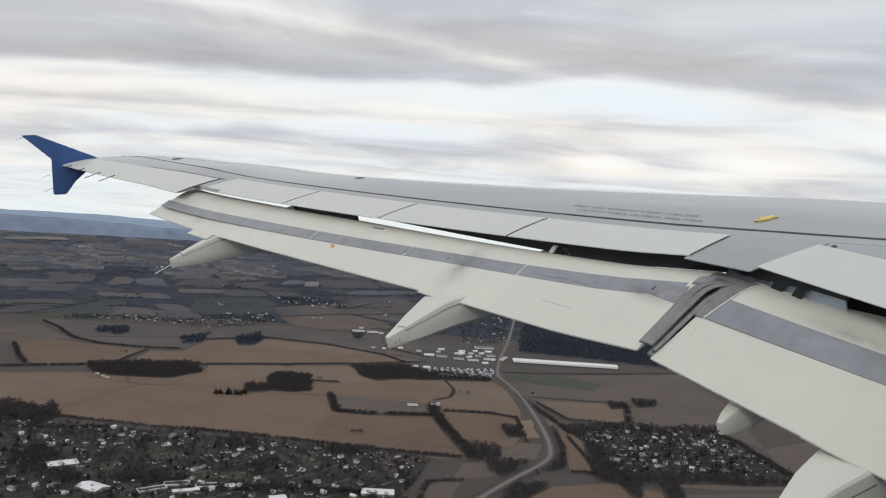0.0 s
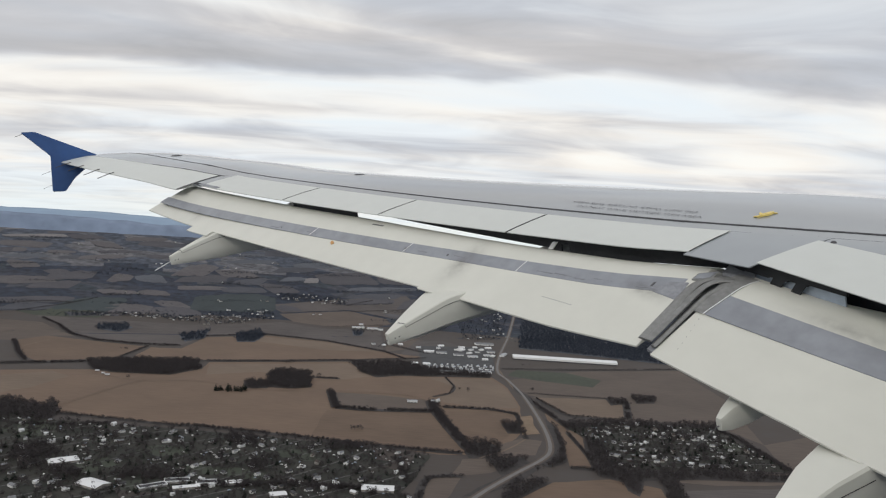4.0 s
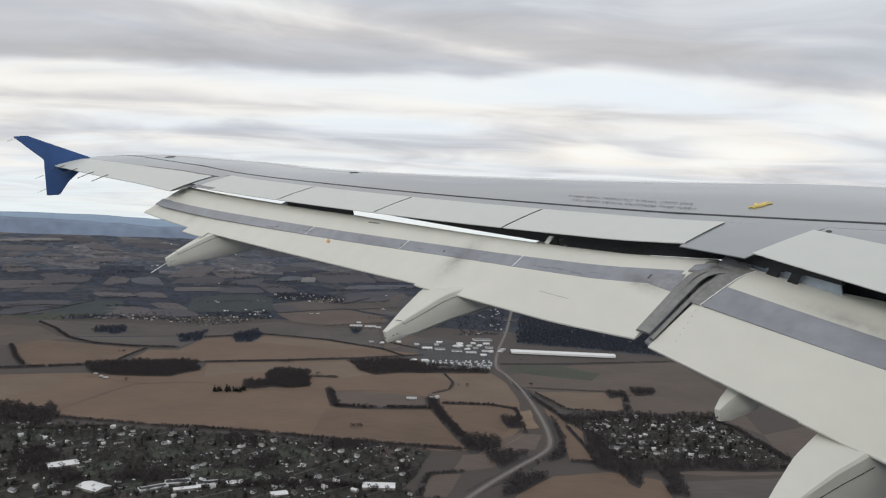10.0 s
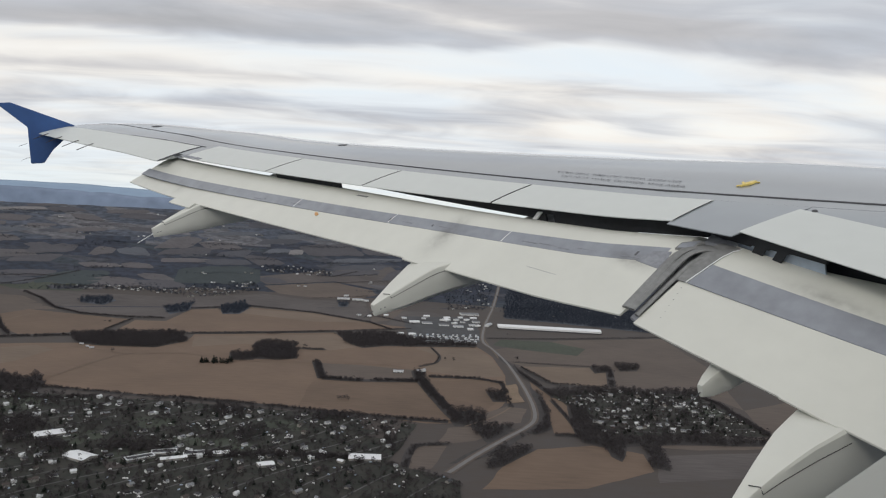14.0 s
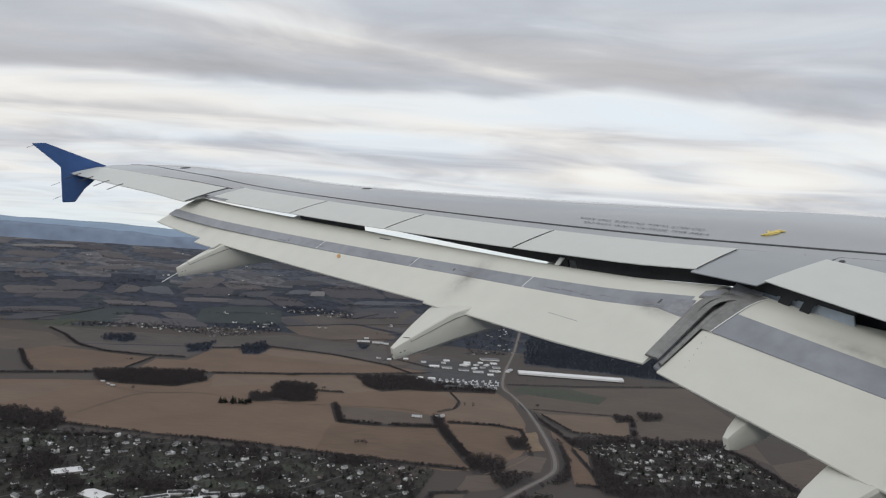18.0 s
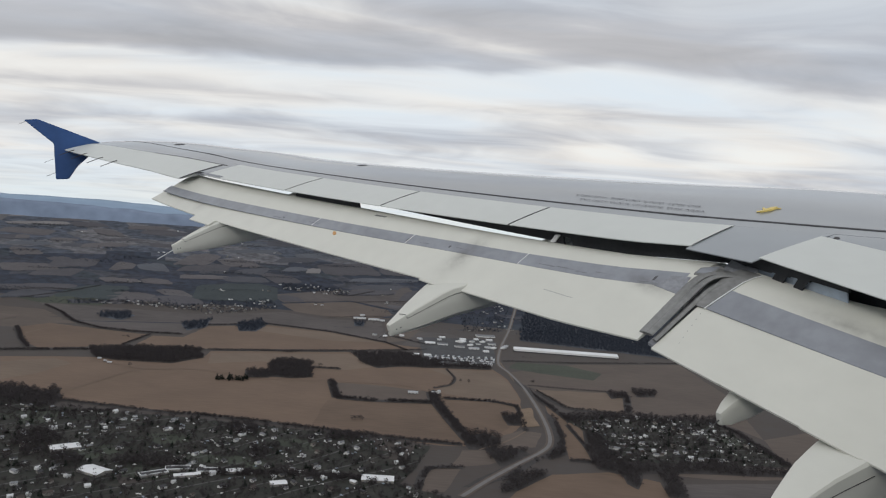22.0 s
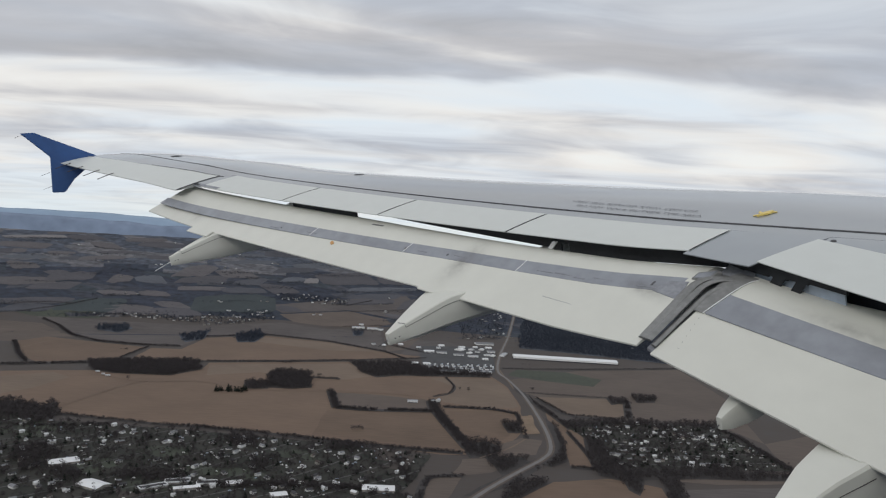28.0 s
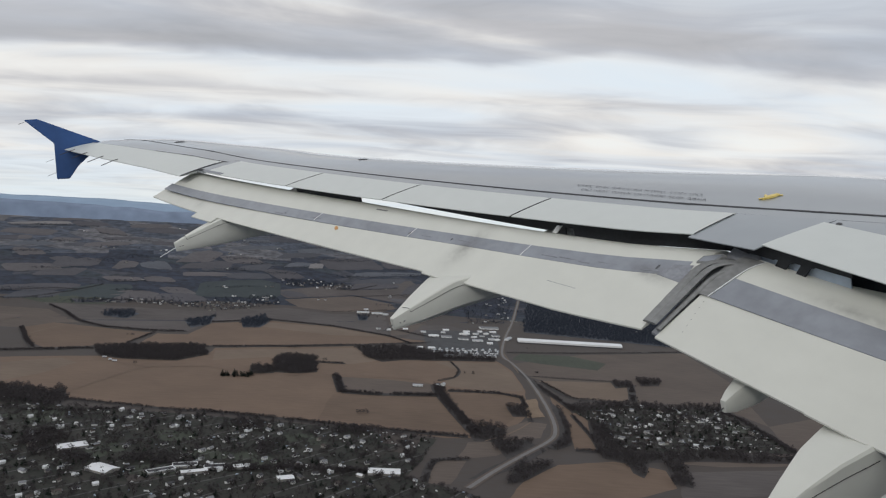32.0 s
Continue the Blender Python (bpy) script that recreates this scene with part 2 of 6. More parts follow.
LAWN = material("town_lawn", (0.023, 0.029, 0.022), 0.95, 0, 0.4, 0.02, 0.12, tone=(0.043, 0.039, 0.033))
YARD = material("grey_yard", (0.055, 0.056, 0.060), 0.9, 0, 0.3, 0.03, 0.3)
ASPHALT = material("asphalt", (0.17, 0.162, 0.158), 0.9, 0, 0.15, 0.05, 0.4)
STREET = material("worn_street", (0.095, 0.092, 0.092), 0.9, 0, 0.15, 0.05, 0.4)
DIRT = material("bare_dirt", (0.20, 0.145, 0.10), 0.95, 0, 0.2, 0.03, 0.3)
ROOFS = [material("roof_" + n, c, 0.85, 0, 0.2, 0.2, 1.5, random_tone=0.6) for n, c in
         (("pale_grey", (0.20, 0.205, 0.215)), ("dark_grey", (0.055, 0.055, 0.060)), ("brown", (0.075, 0.060, 0.054)), ("white", (0.62, 0.63, 0.64)))]
WALLS = [material("wall_" + n, c, 0.8, 0, 0.15, 0.2, 1.5, random_tone=0.4) for n, c in
         (("white_siding", (0.72, 0.72, 0.71)), ("cream_siding", (0.30, 0.285, 0.26)), ("brick", (0.10, 0.075, 0.068)))]
BRIGHT_ROOF = material("fresh_white_roof", (0.74, 0.75, 0.76), 0.5, 0, 0.05, 0.02, 0.3)
PALE_BLUE = material("pale_blue_roof", (0.36, 0.42, 0.50), 0.6, 0, 0.08, 0.02, 0.3)
METAL_ROOF = material("white_metal_roof", (0.40, 0.41, 0.43), 0.6, 0, 0.05, 0.02, 0.3)
BARK = material("bark", (0.055, 0.045, 0.038), 0.95, 0, 0.3, 0.3, 2)
# distance haze is painted into both ridge colours, paler on the far one
RIDGE_NEAR = material("hazed_wooded_ridge", (0.195, 0.245, 0.335), 1.0, 0, 0.2, 0.0015, 0.012)
RIDGE_FAR = material("hazed_far_ridge", (0.29, 0.38, 0.50), 1.0, 0, 0.05, 0.002, 0.01)


def island_material(name, dark, light, rough=0.95):
    """Each clump of a crown takes its own tone between two colours."""
    m = bpy.data.materials.new(name)
    m.use_nodes = True
    nt = m.node_tree
    b = nt.nodes["Principled BSDF"]
    geo = nt.nodes.new("ShaderNodeNewGeometry")
    mixer = nt.nodes.new("ShaderNodeMix")
    mixer.data_type = "RGBA"
    nt.links.new(geo.outputs["Random Per Island"], mixer.inputs[0])
    mixer.inputs[6].default_value, mixer.inputs[7].default_value = (*dark, 1), (*light, 1)
    nt.links.new(mixer.outputs[2], b.inputs["Base Color"])
    b.inputs["Roughness"].default_value = rough
    b.inputs["Specular IOR Level"].default_value = 0.05
    thin = nt.nodes.new("ShaderNodeBsdfTranslucent")
    nt.links.new(mixer.outputs[2], thin.inputs["Color"])
    both = nt.nodes.new("ShaderNodeMixShader")
    both.inputs[0].default_value = 0.5
    nt.links.new(b.outputs[0], both.inputs[1])
    nt.links.new(thin.outputs[0], both.inputs[2])
    nt.links.new(both.outputs[0], nt.nodes["Material Output"].inputs["Surface"])
    return m


TWIG = island_material("bare_twigs", (0.072, 0.065, 0.069), (0.093, 0.084, 0.086))
EVERGREEN = island_material("evergreen_needles", (0.026, 0.033, 0.030), (0.042, 0.051, 0.044))
# bare twigs far off: haze is put into the paler, bluer clump colours
FARWOOD = island_material("hazed_bare_woods", (0.062, 0.072, 0.094), (0.070, 0.080, 0.104))


def ground_material(name, stops):
    """Valley floor: a patchwork of woods, small winter fields, pasture and scrub."""
    m = bpy.data.materials.new(name)
    m.use_nodes = True
    nt = m.node_tree
    b = nt.nodes["Principled BSDF"]
    b.inputs["Roughness"].default_value = 0.95
    tc = nt.nodes.new("ShaderNodeTexCoord")
    warp = nt.nodes.new("ShaderNodeTexNoise")
    warp.inputs["Scale"].default_value, warp.inputs["Detail"].default_value = 0.004, 3
    nt.links.new(tc.outputs["Object"], warp.inputs["Vector"])
    sub = nt.nodes.new("ShaderNodeVectorMath")
    sub.operation = "SUBTRACT"
    sub.inputs[1].default_value = (0.5, 0.5, 0.5)
    nt.links.new(warp.outputs["Color"], sub.inputs[0])
    sca = nt.nodes.new("ShaderNodeVectorMath")
    sca.operation = "SCALE"
    sca.inputs["Scale"].default_value = 190
    nt.links.new(sub.outputs[0], sca.inputs[0])
    add = nt.nodes.new("ShaderNodeVectorMath")
    nt.links.new(tc.outputs["Object"], add.inputs[0])
    nt.links.new(sca.outputs[0], add.inputs[1])
    mp = nt.nodes.new("ShaderNodeMapping")
    mp.inputs["Rotation"].default_value = (0, 0, radians(25))
    mp.inputs["Scale"].default_value = (0.0052, 0.0135, 0.001)
    nt.links.new(add.outputs[0], mp.inputs["Vector"])
    vo = nt.nodes.new("ShaderNodeTexVoronoi")
    vo.voronoi_dimensions, vo.distance = "2D", "CHEBYCHEV"
    vo.inputs["Scale"].default_value = 1.0
    vo.inputs["Randomness"].default_value = 0.85
    nt.links.new(mp.outputs[0], vo.inputs["Vector"])
    ramp = nt.nodes.new("ShaderNodeValToRGB")
    ramp.color_ramp.interpolation = "CONSTANT"
    while len(ramp.color_ramp.elements) < len(stops):
        ramp.color_ramp.elements.new(0.5)
    for e, (p, col) in zip(ramp.color_ramp.elements, stops):
        e.position, e.color = p, (*col, 1)
    sep = nt.nodes.new("ShaderNodeSeparateColor")
    nt.links.new(vo.outputs["Color"], sep.inputs[0])
    nt.links.new(sep.outputs[0], ramp.inputs[0])
    n2 = nt.nodes.new("ShaderNodeTexNoise")
    n2.inputs["Scale"].default_value, n2.inputs["Detail"].default_value = 0.03, 6
    nt.links.new(tc.outputs["Object"], n2.inputs["Vector"])
    mr = nt.nodes.new("ShaderNodeMapRange")
    mr.inputs["From Min"].default_value, mr.inputs["From Max"].default_value = 0.3, 0.7
    mr.inputs["To Min"].default_value, mr.inputs["To Max"].default_value = 0.5, 1.45
    nt.links.new(n2.outputs["Fac"], mr.inputs["Value"])
    mul = nt.nodes.new("ShaderNodeVectorMath")
    mul.operation = "SCALE"
    nt.links.new(ramp.outputs[0], mul.inputs[0])
    nt.links.new(mr.outputs[0], mul.inputs["Scale"])
    nt.links.new(mul.outputs[0], b.inputs["Base Color"])
    return m


# painted distance haze: GROUND is blued, GROUND_FAR blued and paled
GROUND = ground_material("hazed_valley_patchwork", [(0.0, (0.017, 0.023, 0.040)), (0.22, (0.022, 0.028, 0.047)), (0.40, (0.018, 0.025, 0.042)), (0.58, (0.030, 0.034, 0.050)),
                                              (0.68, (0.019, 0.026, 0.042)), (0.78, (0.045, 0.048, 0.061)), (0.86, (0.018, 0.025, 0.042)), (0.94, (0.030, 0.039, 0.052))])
GROUND_FAR = ground_material("hazed_farmland", [(0.0, (0.053, 0.063, 0.085)), (0.22, (0.099, 0.099, 0.111)), (0.40, (0.060, 0.069, 0.092)), (0.58, (0.129, 0.126, 0.135)),
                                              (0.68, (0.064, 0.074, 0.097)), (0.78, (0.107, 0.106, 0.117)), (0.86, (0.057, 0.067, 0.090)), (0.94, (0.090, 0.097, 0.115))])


# ------------------------------------------------------------------ mesh helpers
def mesh_of(name, verts, faces, mats, slots=None, smooth=False):
    me = bpy.data.meshes.new(name)
    me.from_pydata([tuple(v) for v in verts], [], [tuple(f) for f in faces])
    for m in mats if isinstance(mats, (list, tuple)) else [mats]:
        me.materials.append(m)
    if slots is not None:
        me.polygons.foreach_set("material_index", slots)
    if smooth:
        me.polygons.foreach_set("use_smooth", [True] * len(me.polygons))
    me.update()
    return me


def part(name, bm, mats, parent, label=""):
    """Links a bmesh or mesh as one mesh object under a thing or part."""
    if isinstance(bm, bmesh.types.BMesh):
        me = bpy.data.meshes.new(name)
        bmesh.ops.recalc_face_normals(bm, faces=bm.faces)
        bm.to_mesh(me)
        bm.free()
        for m in mats if isinstance(mats, (list, tuple)) else [mats]:
            me.materials.append(m)
    else:
        me = bm
    ob = new(name, me)
    ob.parent = parent
    return tagged(ob, label)


def smooth_by_angle(bm, degrees=35):
    for f in bm.faces:
        f.smooth = True
    for e in bm.edges:
        if len(e.link_faces) == 2 and e.calc_face_angle(0) > radians(degrees):
            e.smooth = False


def loft(rings, closed=True, caps=True, smooth=35):
    """Skin over rings of equal length; each ring is a list of points."""
    bm = bmesh.new()
    vs = [[bm.verts.new(p) for p in r] for r in rings]
    n = len(rings[0])
    for a, b in zip(vs, vs[1:]):
        for i in range(n if closed else n - 1):
            j = (i + 1) % n
            bm.faces.new((a[i], a[j], b[j], b[i]))
    if caps and closed:
        bm.faces.new(vs[0][::-1])
        bm.faces.new(vs[-1])
    bmesh.ops.recalc_face_normals(bm, faces=bm.faces)
    if smooth:
        smooth_by_angle(bm, smooth)
    return bm


def lerp(x, pts):
    """Straight-line reading of a short table of pairs, in rising order."""
    return float(np.interp(x, [p[0] for p in pts], [p[1] for p in pts]))


# ------------------------------------------------------------------ aircraft: the shape of the port wing
def z_te(x):
    d = -x - 2
    return 0.095 * d + 0.004 * d * d + 0.045 * min(1.0, max(0.0, (-x - 12.3) / 1.6)) ** 2 + 0.015 * (max(0.0, -x - 13) / 4) ** 2


def y_te(x):
    return 0.003 - 0.357 * max(0.0, -x - 6.4)


def y_le(x):
    return 6.0 - 0.51 * (-x - 2)


def upper(x, y):
    c = y_le(x) - y_te(x)
    u = min(max((y - y_te(x)) / c, -0.5), 1.0)
    tip = max(0.0, (-x - 15.7) / 1.3)
    return z_te(x) + c * (0.163 * u - 0.30 * u * u) - 0.085 * tip * tip * min(1.0, max(0.0, u) / 0.6)


def y_hinge(x):
    return 0.796 - 0.332 * (-5.894 - x)


def y_spoil(x):
    return y_hinge(x) - (0.48 + 0.0117 * (-5.894 - x))


def flap_top(x, y):
    ys = y_spoil(x)
    zs = z_te(x) + 0.163 * (ys - y_te(x))
    twist = 0.0115 * max(0.0, -8.0 - x) * min(1.0, max(0.0, ys - y) / 1.0) ** 2
    return zs - 0.10 - 0.40 * (ys - y) + twist


def y_aileron(x):
    return -1.72 - 0.40 * (-x - 13.1)


airplane = tagged(new("airplane"), "light grey airliner wing with lowered flaps and a blue wingtip fence", "airplane")
airplane.matrix_world = AIR


def wing_start(x):
    return y_hinge(x) if x > -13.0 else y_aileron(x)


def wing_rings(xs):
    rings = []
    for x in xs:
        c = y_le(x) - y_te(x)
        a, l = wing_start(x), y_le(x)
        ring = []
        for i in range(22):
            y = a + (l - a) * math.sin(i / 21 * math.pi / 2)
            ring.append((x, y, upper(x, y) - 0.05 * c * max(0.0, (y - l + 0.08 * c) / (0.08 * c)) ** 2))
        for i in range(1, 14):
            y = l + (a - l) * (i / 13) ** 1.5
            u = (y - y_te(x)) / c
            th = 0.125 * c * math.sqrt(max(0.0, 1 - u)) * (0.25 + 0.75 * min(1.0, u * 1.9)) + 0.02
            ring.append((x, y, upper(x, y) - 0.05 * c * max(0.0, (y - l + 0.08 * c) / (0.08 * c)) ** 2 - th))
        rings.append(ring)
    return rings


def wing_box():
    xs = [-1.4 - 0.5 * i for i in range(24)] + [-12.99, -13.01] + [-13.4 - 0.36 * i for i in range(11)]
    bm = loft(wing_rings(xs), True, True, 40)
    for f in bm.faces:
        f.material_index = 0
        ys = [v.co.y for v in f.verts]
        xs_ = [v.co.x for v in f.verts]
        # rear faces of the wing box are blackened for the cove's shade
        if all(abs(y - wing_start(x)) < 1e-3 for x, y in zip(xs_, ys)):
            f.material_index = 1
    return bm


part("wing_box", wing_box(), [WING_GREY, COVE], airplane, "mid-grey painted main wing skin")


def slab(x0, x1, f0, f1, top, thick, nx=8, ny=4, lift=0.0):
    """A thin panel that follows the surface top(x, y) between two edge lines."""
    xs = [x0 + (x1 - x0) * i / nx for i in range(nx + 1)]
    rings = []
    for x in xs:
        a, b = f0(x), f1(x)
        ys = [a + (b - a) * j / ny for j in range(ny + 1)]
        rings.append([(x, y, top(x, y) + lift) for y in ys] + [(x, y, top(x, y) + lift - thick) for y in reversed(ys)])
    return loft(rings)


def quad_panel(a, b, c, d, top, thick, lift=0.0, nx=8, ny=6):
    """A thin panel on the surface top(x, y) between four corners, in order round it."""
    rings = []
    for i in range(nx + 1):
        u = i / nx
        row = []
        for j in range(ny + 1):
            v = j / ny
            x = (a[0] * (1 - u) + b[0] * u) * (1 - v) + (d[0] * (1 - u) + c[0] * u) * v
            y = (a[1] * (1 - u) + b[1] * u) * (1 - v) + (d[1] * (1 - u) + c[1] * u) * v
            row.append((x, y, top(x, y) + lift))
        rings.append(row + [(x, y, z - thick) for x, y, z in reversed(row)])
    return loft(rings)


# spoilers: four outboard, one inboard
for i in range(4):
    x1 = -5.894 - 1.688 * i
    x0 = x1 - 1.688 if i < 3 else -12.85
    part("spoiler", slab(x0 + 0.012, x1 - (0.012 if i else 0.003), y_spoil, lambda x: y_hinge(x) - 0.006, upper, 0.008, lift=0.006), SPOILER, airplane)
part("spoiler", quad_panel((-5.341, 0.389), (-2.2, 0.045), (-2.2, 0.70), (-5.234, 0.922), upper, 0.007, 0.010, 14, 4), SPOILER, airplane, "pale inboard spoiler panel")
part("fixed_panel", quad_panel((-5.906, 0.265), (-5.352, 0.318), (-5.20, 1.03), (-5.906, 0.79), upper, 0.008), WING_GREY, airplane)
part("fixed_panel", slab(-13.08, -12.862, lambda x: y_spoil(x) + 0.02, lambda x: y_hinge(x) - 0.004, upper, 0.025), WING_GREY, airplane)
part("trailing_panel", slab(-5.199, -1.5, lambda x: 0.93 - 0.075 * (x + 5.234), lambda x: y_hinge(x) - 0.004, upper, 0.02), WING_GREY, airplane)


def aileron():
    rings = []
    for i in range(12):
        x = -13.09 - 3.86 * i / 11
        a, b = y_te(x), y_aileron(x) - 0.008
        ys = [a + (b - a) * j / 6 for j in range(7)]
        top = [(x, y, upper(x, y) + 0.002) for y in ys]
        low = [(x, y, upper(x, y) - 0.008 - 0.17 * (y - a)) for y in reversed(ys)]
        rings.append(top + low)
    return loft(rings)


part("aileron", aileron(), SPOILER, airplane, "grey aileron by the wingtip")
part("panel_seam", slab(-17.0, -1.5, lambda x: 0.938 - 0.33 * (-x - 5.9), lambda x: 0.947 + 0.0016 * (x + 17) - 0.33 * (-x - 5.9), upper, 0.01, 40, 1, 0.004), SEAM, airplane, "dark seam across the upper skin")
part("panel_seam", slab(-14.9, -13.0, lambda x: y_aileron(x) - 0.006, lambda x: y_aileron(x) + 0.010, upper, 0.01, 12, 1, 0.004), SEAM, airplane)


part("aileron_gap", slab(-13.10, -13.066, lambda x: y_te(x) + 0.01, lambda x: y_aileron(x) - 0.01, upper, 0.004, 1, 5, 0.006), SEAM, airplane, "dark gap at the aileron's end")
for i in range(4):
    x = -5.894 - 1.688 * i
    half = 0.004 if i else 0.002
    part("spoiler_gap", slab(x - half, x + half, lambda x: y_spoil(x) + 0.004, lambda x: y_hinge(x) - 0.03, upper, 0.004, 1, 4, 0.009), SEAM, airplane, "dark gap between spoilers")


# flaps
def y_flap_te(x):
    return lerp(x, [(-13.5, -2.85), (-13.34, -2.80), (-12.06, -2.42), (-9.46, -1.58), (-7.96, -1.10), (-5.69, -0.49), (-5.57, -0.49), (-2.0, -0.46)])


def y_nose(x):
    return y_spoil(x) + 0.14 if x < -5.62 else lerp(x, [(-5.6, 0.46), (-4.95, 0.47), (-4.4, 0.54), (-2, 0.58)])


def flap_skin(x, y):
    """Upper flap skin with its rounded nose."""
    s = y_nose(x) - y
    nose = max(0.0, 1 - s / 0.26)
    return flap_top(x, y) - lerp(x, [(-13, 0.05), (-9.8, 0.07), (-7.0, 0.135), (-5.63, 0.15), (-5.61, 0.07), (-4.95, 0.06), (-4.4, 0.05), (-2, 0.05)]) * nose ** 2.2


def flap_body(x0, x1, n, skew0=0.0, skew1=0.0):
    rings = []
    for i in range(n + 1):
        k = i / n
        x = x0 + (x1 - x0) * k
        a = y_nose(x)
        b = y_flap_te(x)
        ys = [a + (b - a) * (j / 15) ** 1.3 for j in range(16)]
        shift = lambda y: (skew0 * (1 - k) ** 4 + skew1 * k ** 4) * (a - y) / (a - b)
        top = [(x + shift(y), y, flap_skin(x, y)) for y in ys]
        low = [(x + shift(y), y, flap_skin(x, y) - 0.012 - 0.13 * math.sin(math.pi * min(1.0, 0.12 + 0.88 * (a - y) / (a - b))) * (1 - 0.5 * (a - y) / (a - b))) for y in reversed(ys)]
        rings.append(top + low)
    return loft(rings, smooth=50)


outboard_flap = part("outboard_flap", flap_body(-13.30, -5.72, 30, -0.24, 0.02), CREAM, airplane, "cream-grey lowered outboard flap")
inboard_flap = part("inboard_flap", flap_body(-5.5, -1.7, 14, -0.08, 0.0), CREAM, airplane, "cream-grey lowered inboard flap")


def frac_line(f):
    return lambda x: y_spoil(x) + (y_flap_te(x) - y_spoil(x)) * f(x)


def band_top(x):
    return lerp(-x - 5.9, [(0, 0.20), (1.5, 0.264), (5.1, 0.356), (7.5, 0.425)])


part("rub_band", slab(-13.36, -5.80, frac_line(lambda x: 0.385 + 0.037 * (-x - 5.9)), frac_line(band_top), flap_skin, 0.006, 30, 2, 0.004), BAND, outboard_flap, "bare grey band along the flap")
part("rub_band", quad_panel((-5.466, -0.043), (-1.8, 0.155), (-1.8, 0.29), (-5.414, 0.172), flap_skin, 0.006, 0.004, 16, 3), BAND, inboard_flap, "bare grey band along the flap")
part("trailing_tab", slab(-12.06, -11.58, lambda x: y_flap_te(x) - 0.09, lambda x: y_flap_te(x) + 0.001, flap_top, 0.012, 3, 2), CREAM, outboard_flap)
for x0, x1, dy in ((-7.95, -7.45, 0.022), (-5.14, -4.99, 0.008), (-4.436, -4.085, 0.009)):
    part("trailing_tab", slab(x0, x1, lambda x: y_flap_te(x) - dy, lambda x: y_flap_te(x) + 0.001, flap_top, 0.012, 3, 2), CREAM, outboard_flap if x0 < -6 else inboard_flap)
# plates blackened for shade hang under the spoilers; narrow slits let sky show
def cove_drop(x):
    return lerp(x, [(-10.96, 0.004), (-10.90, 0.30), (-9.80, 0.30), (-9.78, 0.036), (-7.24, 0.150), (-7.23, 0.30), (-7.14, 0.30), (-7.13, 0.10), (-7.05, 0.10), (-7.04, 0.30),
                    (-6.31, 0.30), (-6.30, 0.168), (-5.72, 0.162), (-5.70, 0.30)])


def cove_plate(xs, yf, zf, df):
    rings = []
    for x in xs:
        y, z = yf(x), zf(x)
        d = df(x)
        rings.append([(x, y, z), (x, y + 0.02, z), (x, y + 0.02, z - d), (x, y, z - d)])
    return loft(rings, smooth=0)


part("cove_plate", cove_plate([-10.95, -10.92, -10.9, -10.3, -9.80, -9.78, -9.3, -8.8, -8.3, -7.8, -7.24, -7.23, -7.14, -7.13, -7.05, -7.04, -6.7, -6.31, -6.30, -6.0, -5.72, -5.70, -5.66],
                              lambda x: y_spoil(x) + 0.12, lambda x: upper(x, y_spoil(x) + 0.12) - 0.003, cove_drop), COVE, airplane, "plate blackened for shade behind the flap slot")
def slot_y(x):
    return 0.44 - 0.07 * (x + 5.29)


def slot_plate(xa, xb, da, db, lean, back):
    """An upright plate in the inboard slot; its lower edge leans outboard."""
    ring = []
    for dy in (back, back + 0.012):
        for x, d, sh in ((xa, da, 0.0), (xb, da, 0.0), (xb, db, lean), (xa, db, lean)):
            ring.append((x - sh, slot_y(x) + dy, upper(x, slot_y(x)) - d))
    return loft([ring[:4], ring[4:]], smooth=0)


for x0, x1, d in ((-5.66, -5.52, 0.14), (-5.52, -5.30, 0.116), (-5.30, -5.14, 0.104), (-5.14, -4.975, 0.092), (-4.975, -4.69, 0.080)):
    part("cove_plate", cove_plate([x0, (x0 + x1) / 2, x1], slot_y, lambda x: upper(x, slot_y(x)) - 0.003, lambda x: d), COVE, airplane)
part("cove_plate", cove_plate([-5.0, -4.3, -3.5, -1.7], lambda x: 0.60, lambda x: upper(x, 0.60) - 0.003, lambda x: 0.34), COVE, airplane, "plate blackened for shade in the inboard cove")
# added plate whose colour imitates the sky showing in the slot
part("slot_sky_plate", slot_plate(-5.66, -4.74, 0.03, 0.36, 0.0, 0.05), SLOT_SKY, airplane, "added plate in the flap slot, pale blue as reflected sky")
for x0, x1 in ((-5.23, -5.135), (-5.049, -4.972)):
    part("slot_bracket", slot_plate(x0, x1, 0.06, 0.262, 0.145, 0.004), COVE, airplane, "dark slanted bracket in the flap slot")


def sweep(points, rx, rz, n=8):
    """A flattened tube along points, for seals."""
    rings = []
    for k, p in enumerate(points):
        a, b = Vector(points[max(0, k - 1)]), Vector(points[min(len(points) - 1, k + 1)])
        t = (b - a).normalized()
        side = t.cross(Vector((0, 0, 1))).normalized()
        up = side.cross(t)
        rings.append([Vector(p) + side * rx * math.cos(2 * math.pi * i / n) + up * rz * math.sin(2 * math.pi * i / n) for i in range(n)])
    return loft(rings, smooth=60)


def seal_line(dx, lift):
    """A seal that bends inboard where it climbs over the flap's nose."""
    pts = []
    for k in range(18):
        y = 0.44 - 0.88 * k / 17
        x = -5.65 + 0.26 * max(0.0, (y - 0.02) / 0.42) ** 2.5 + dx * (1.1 - 0.38 * k / 17)
        pts.append((x, y, flap_top(x, y) + lift - 0.13 * max(0.0, 1 - k / 6) ** 2))
    return pts


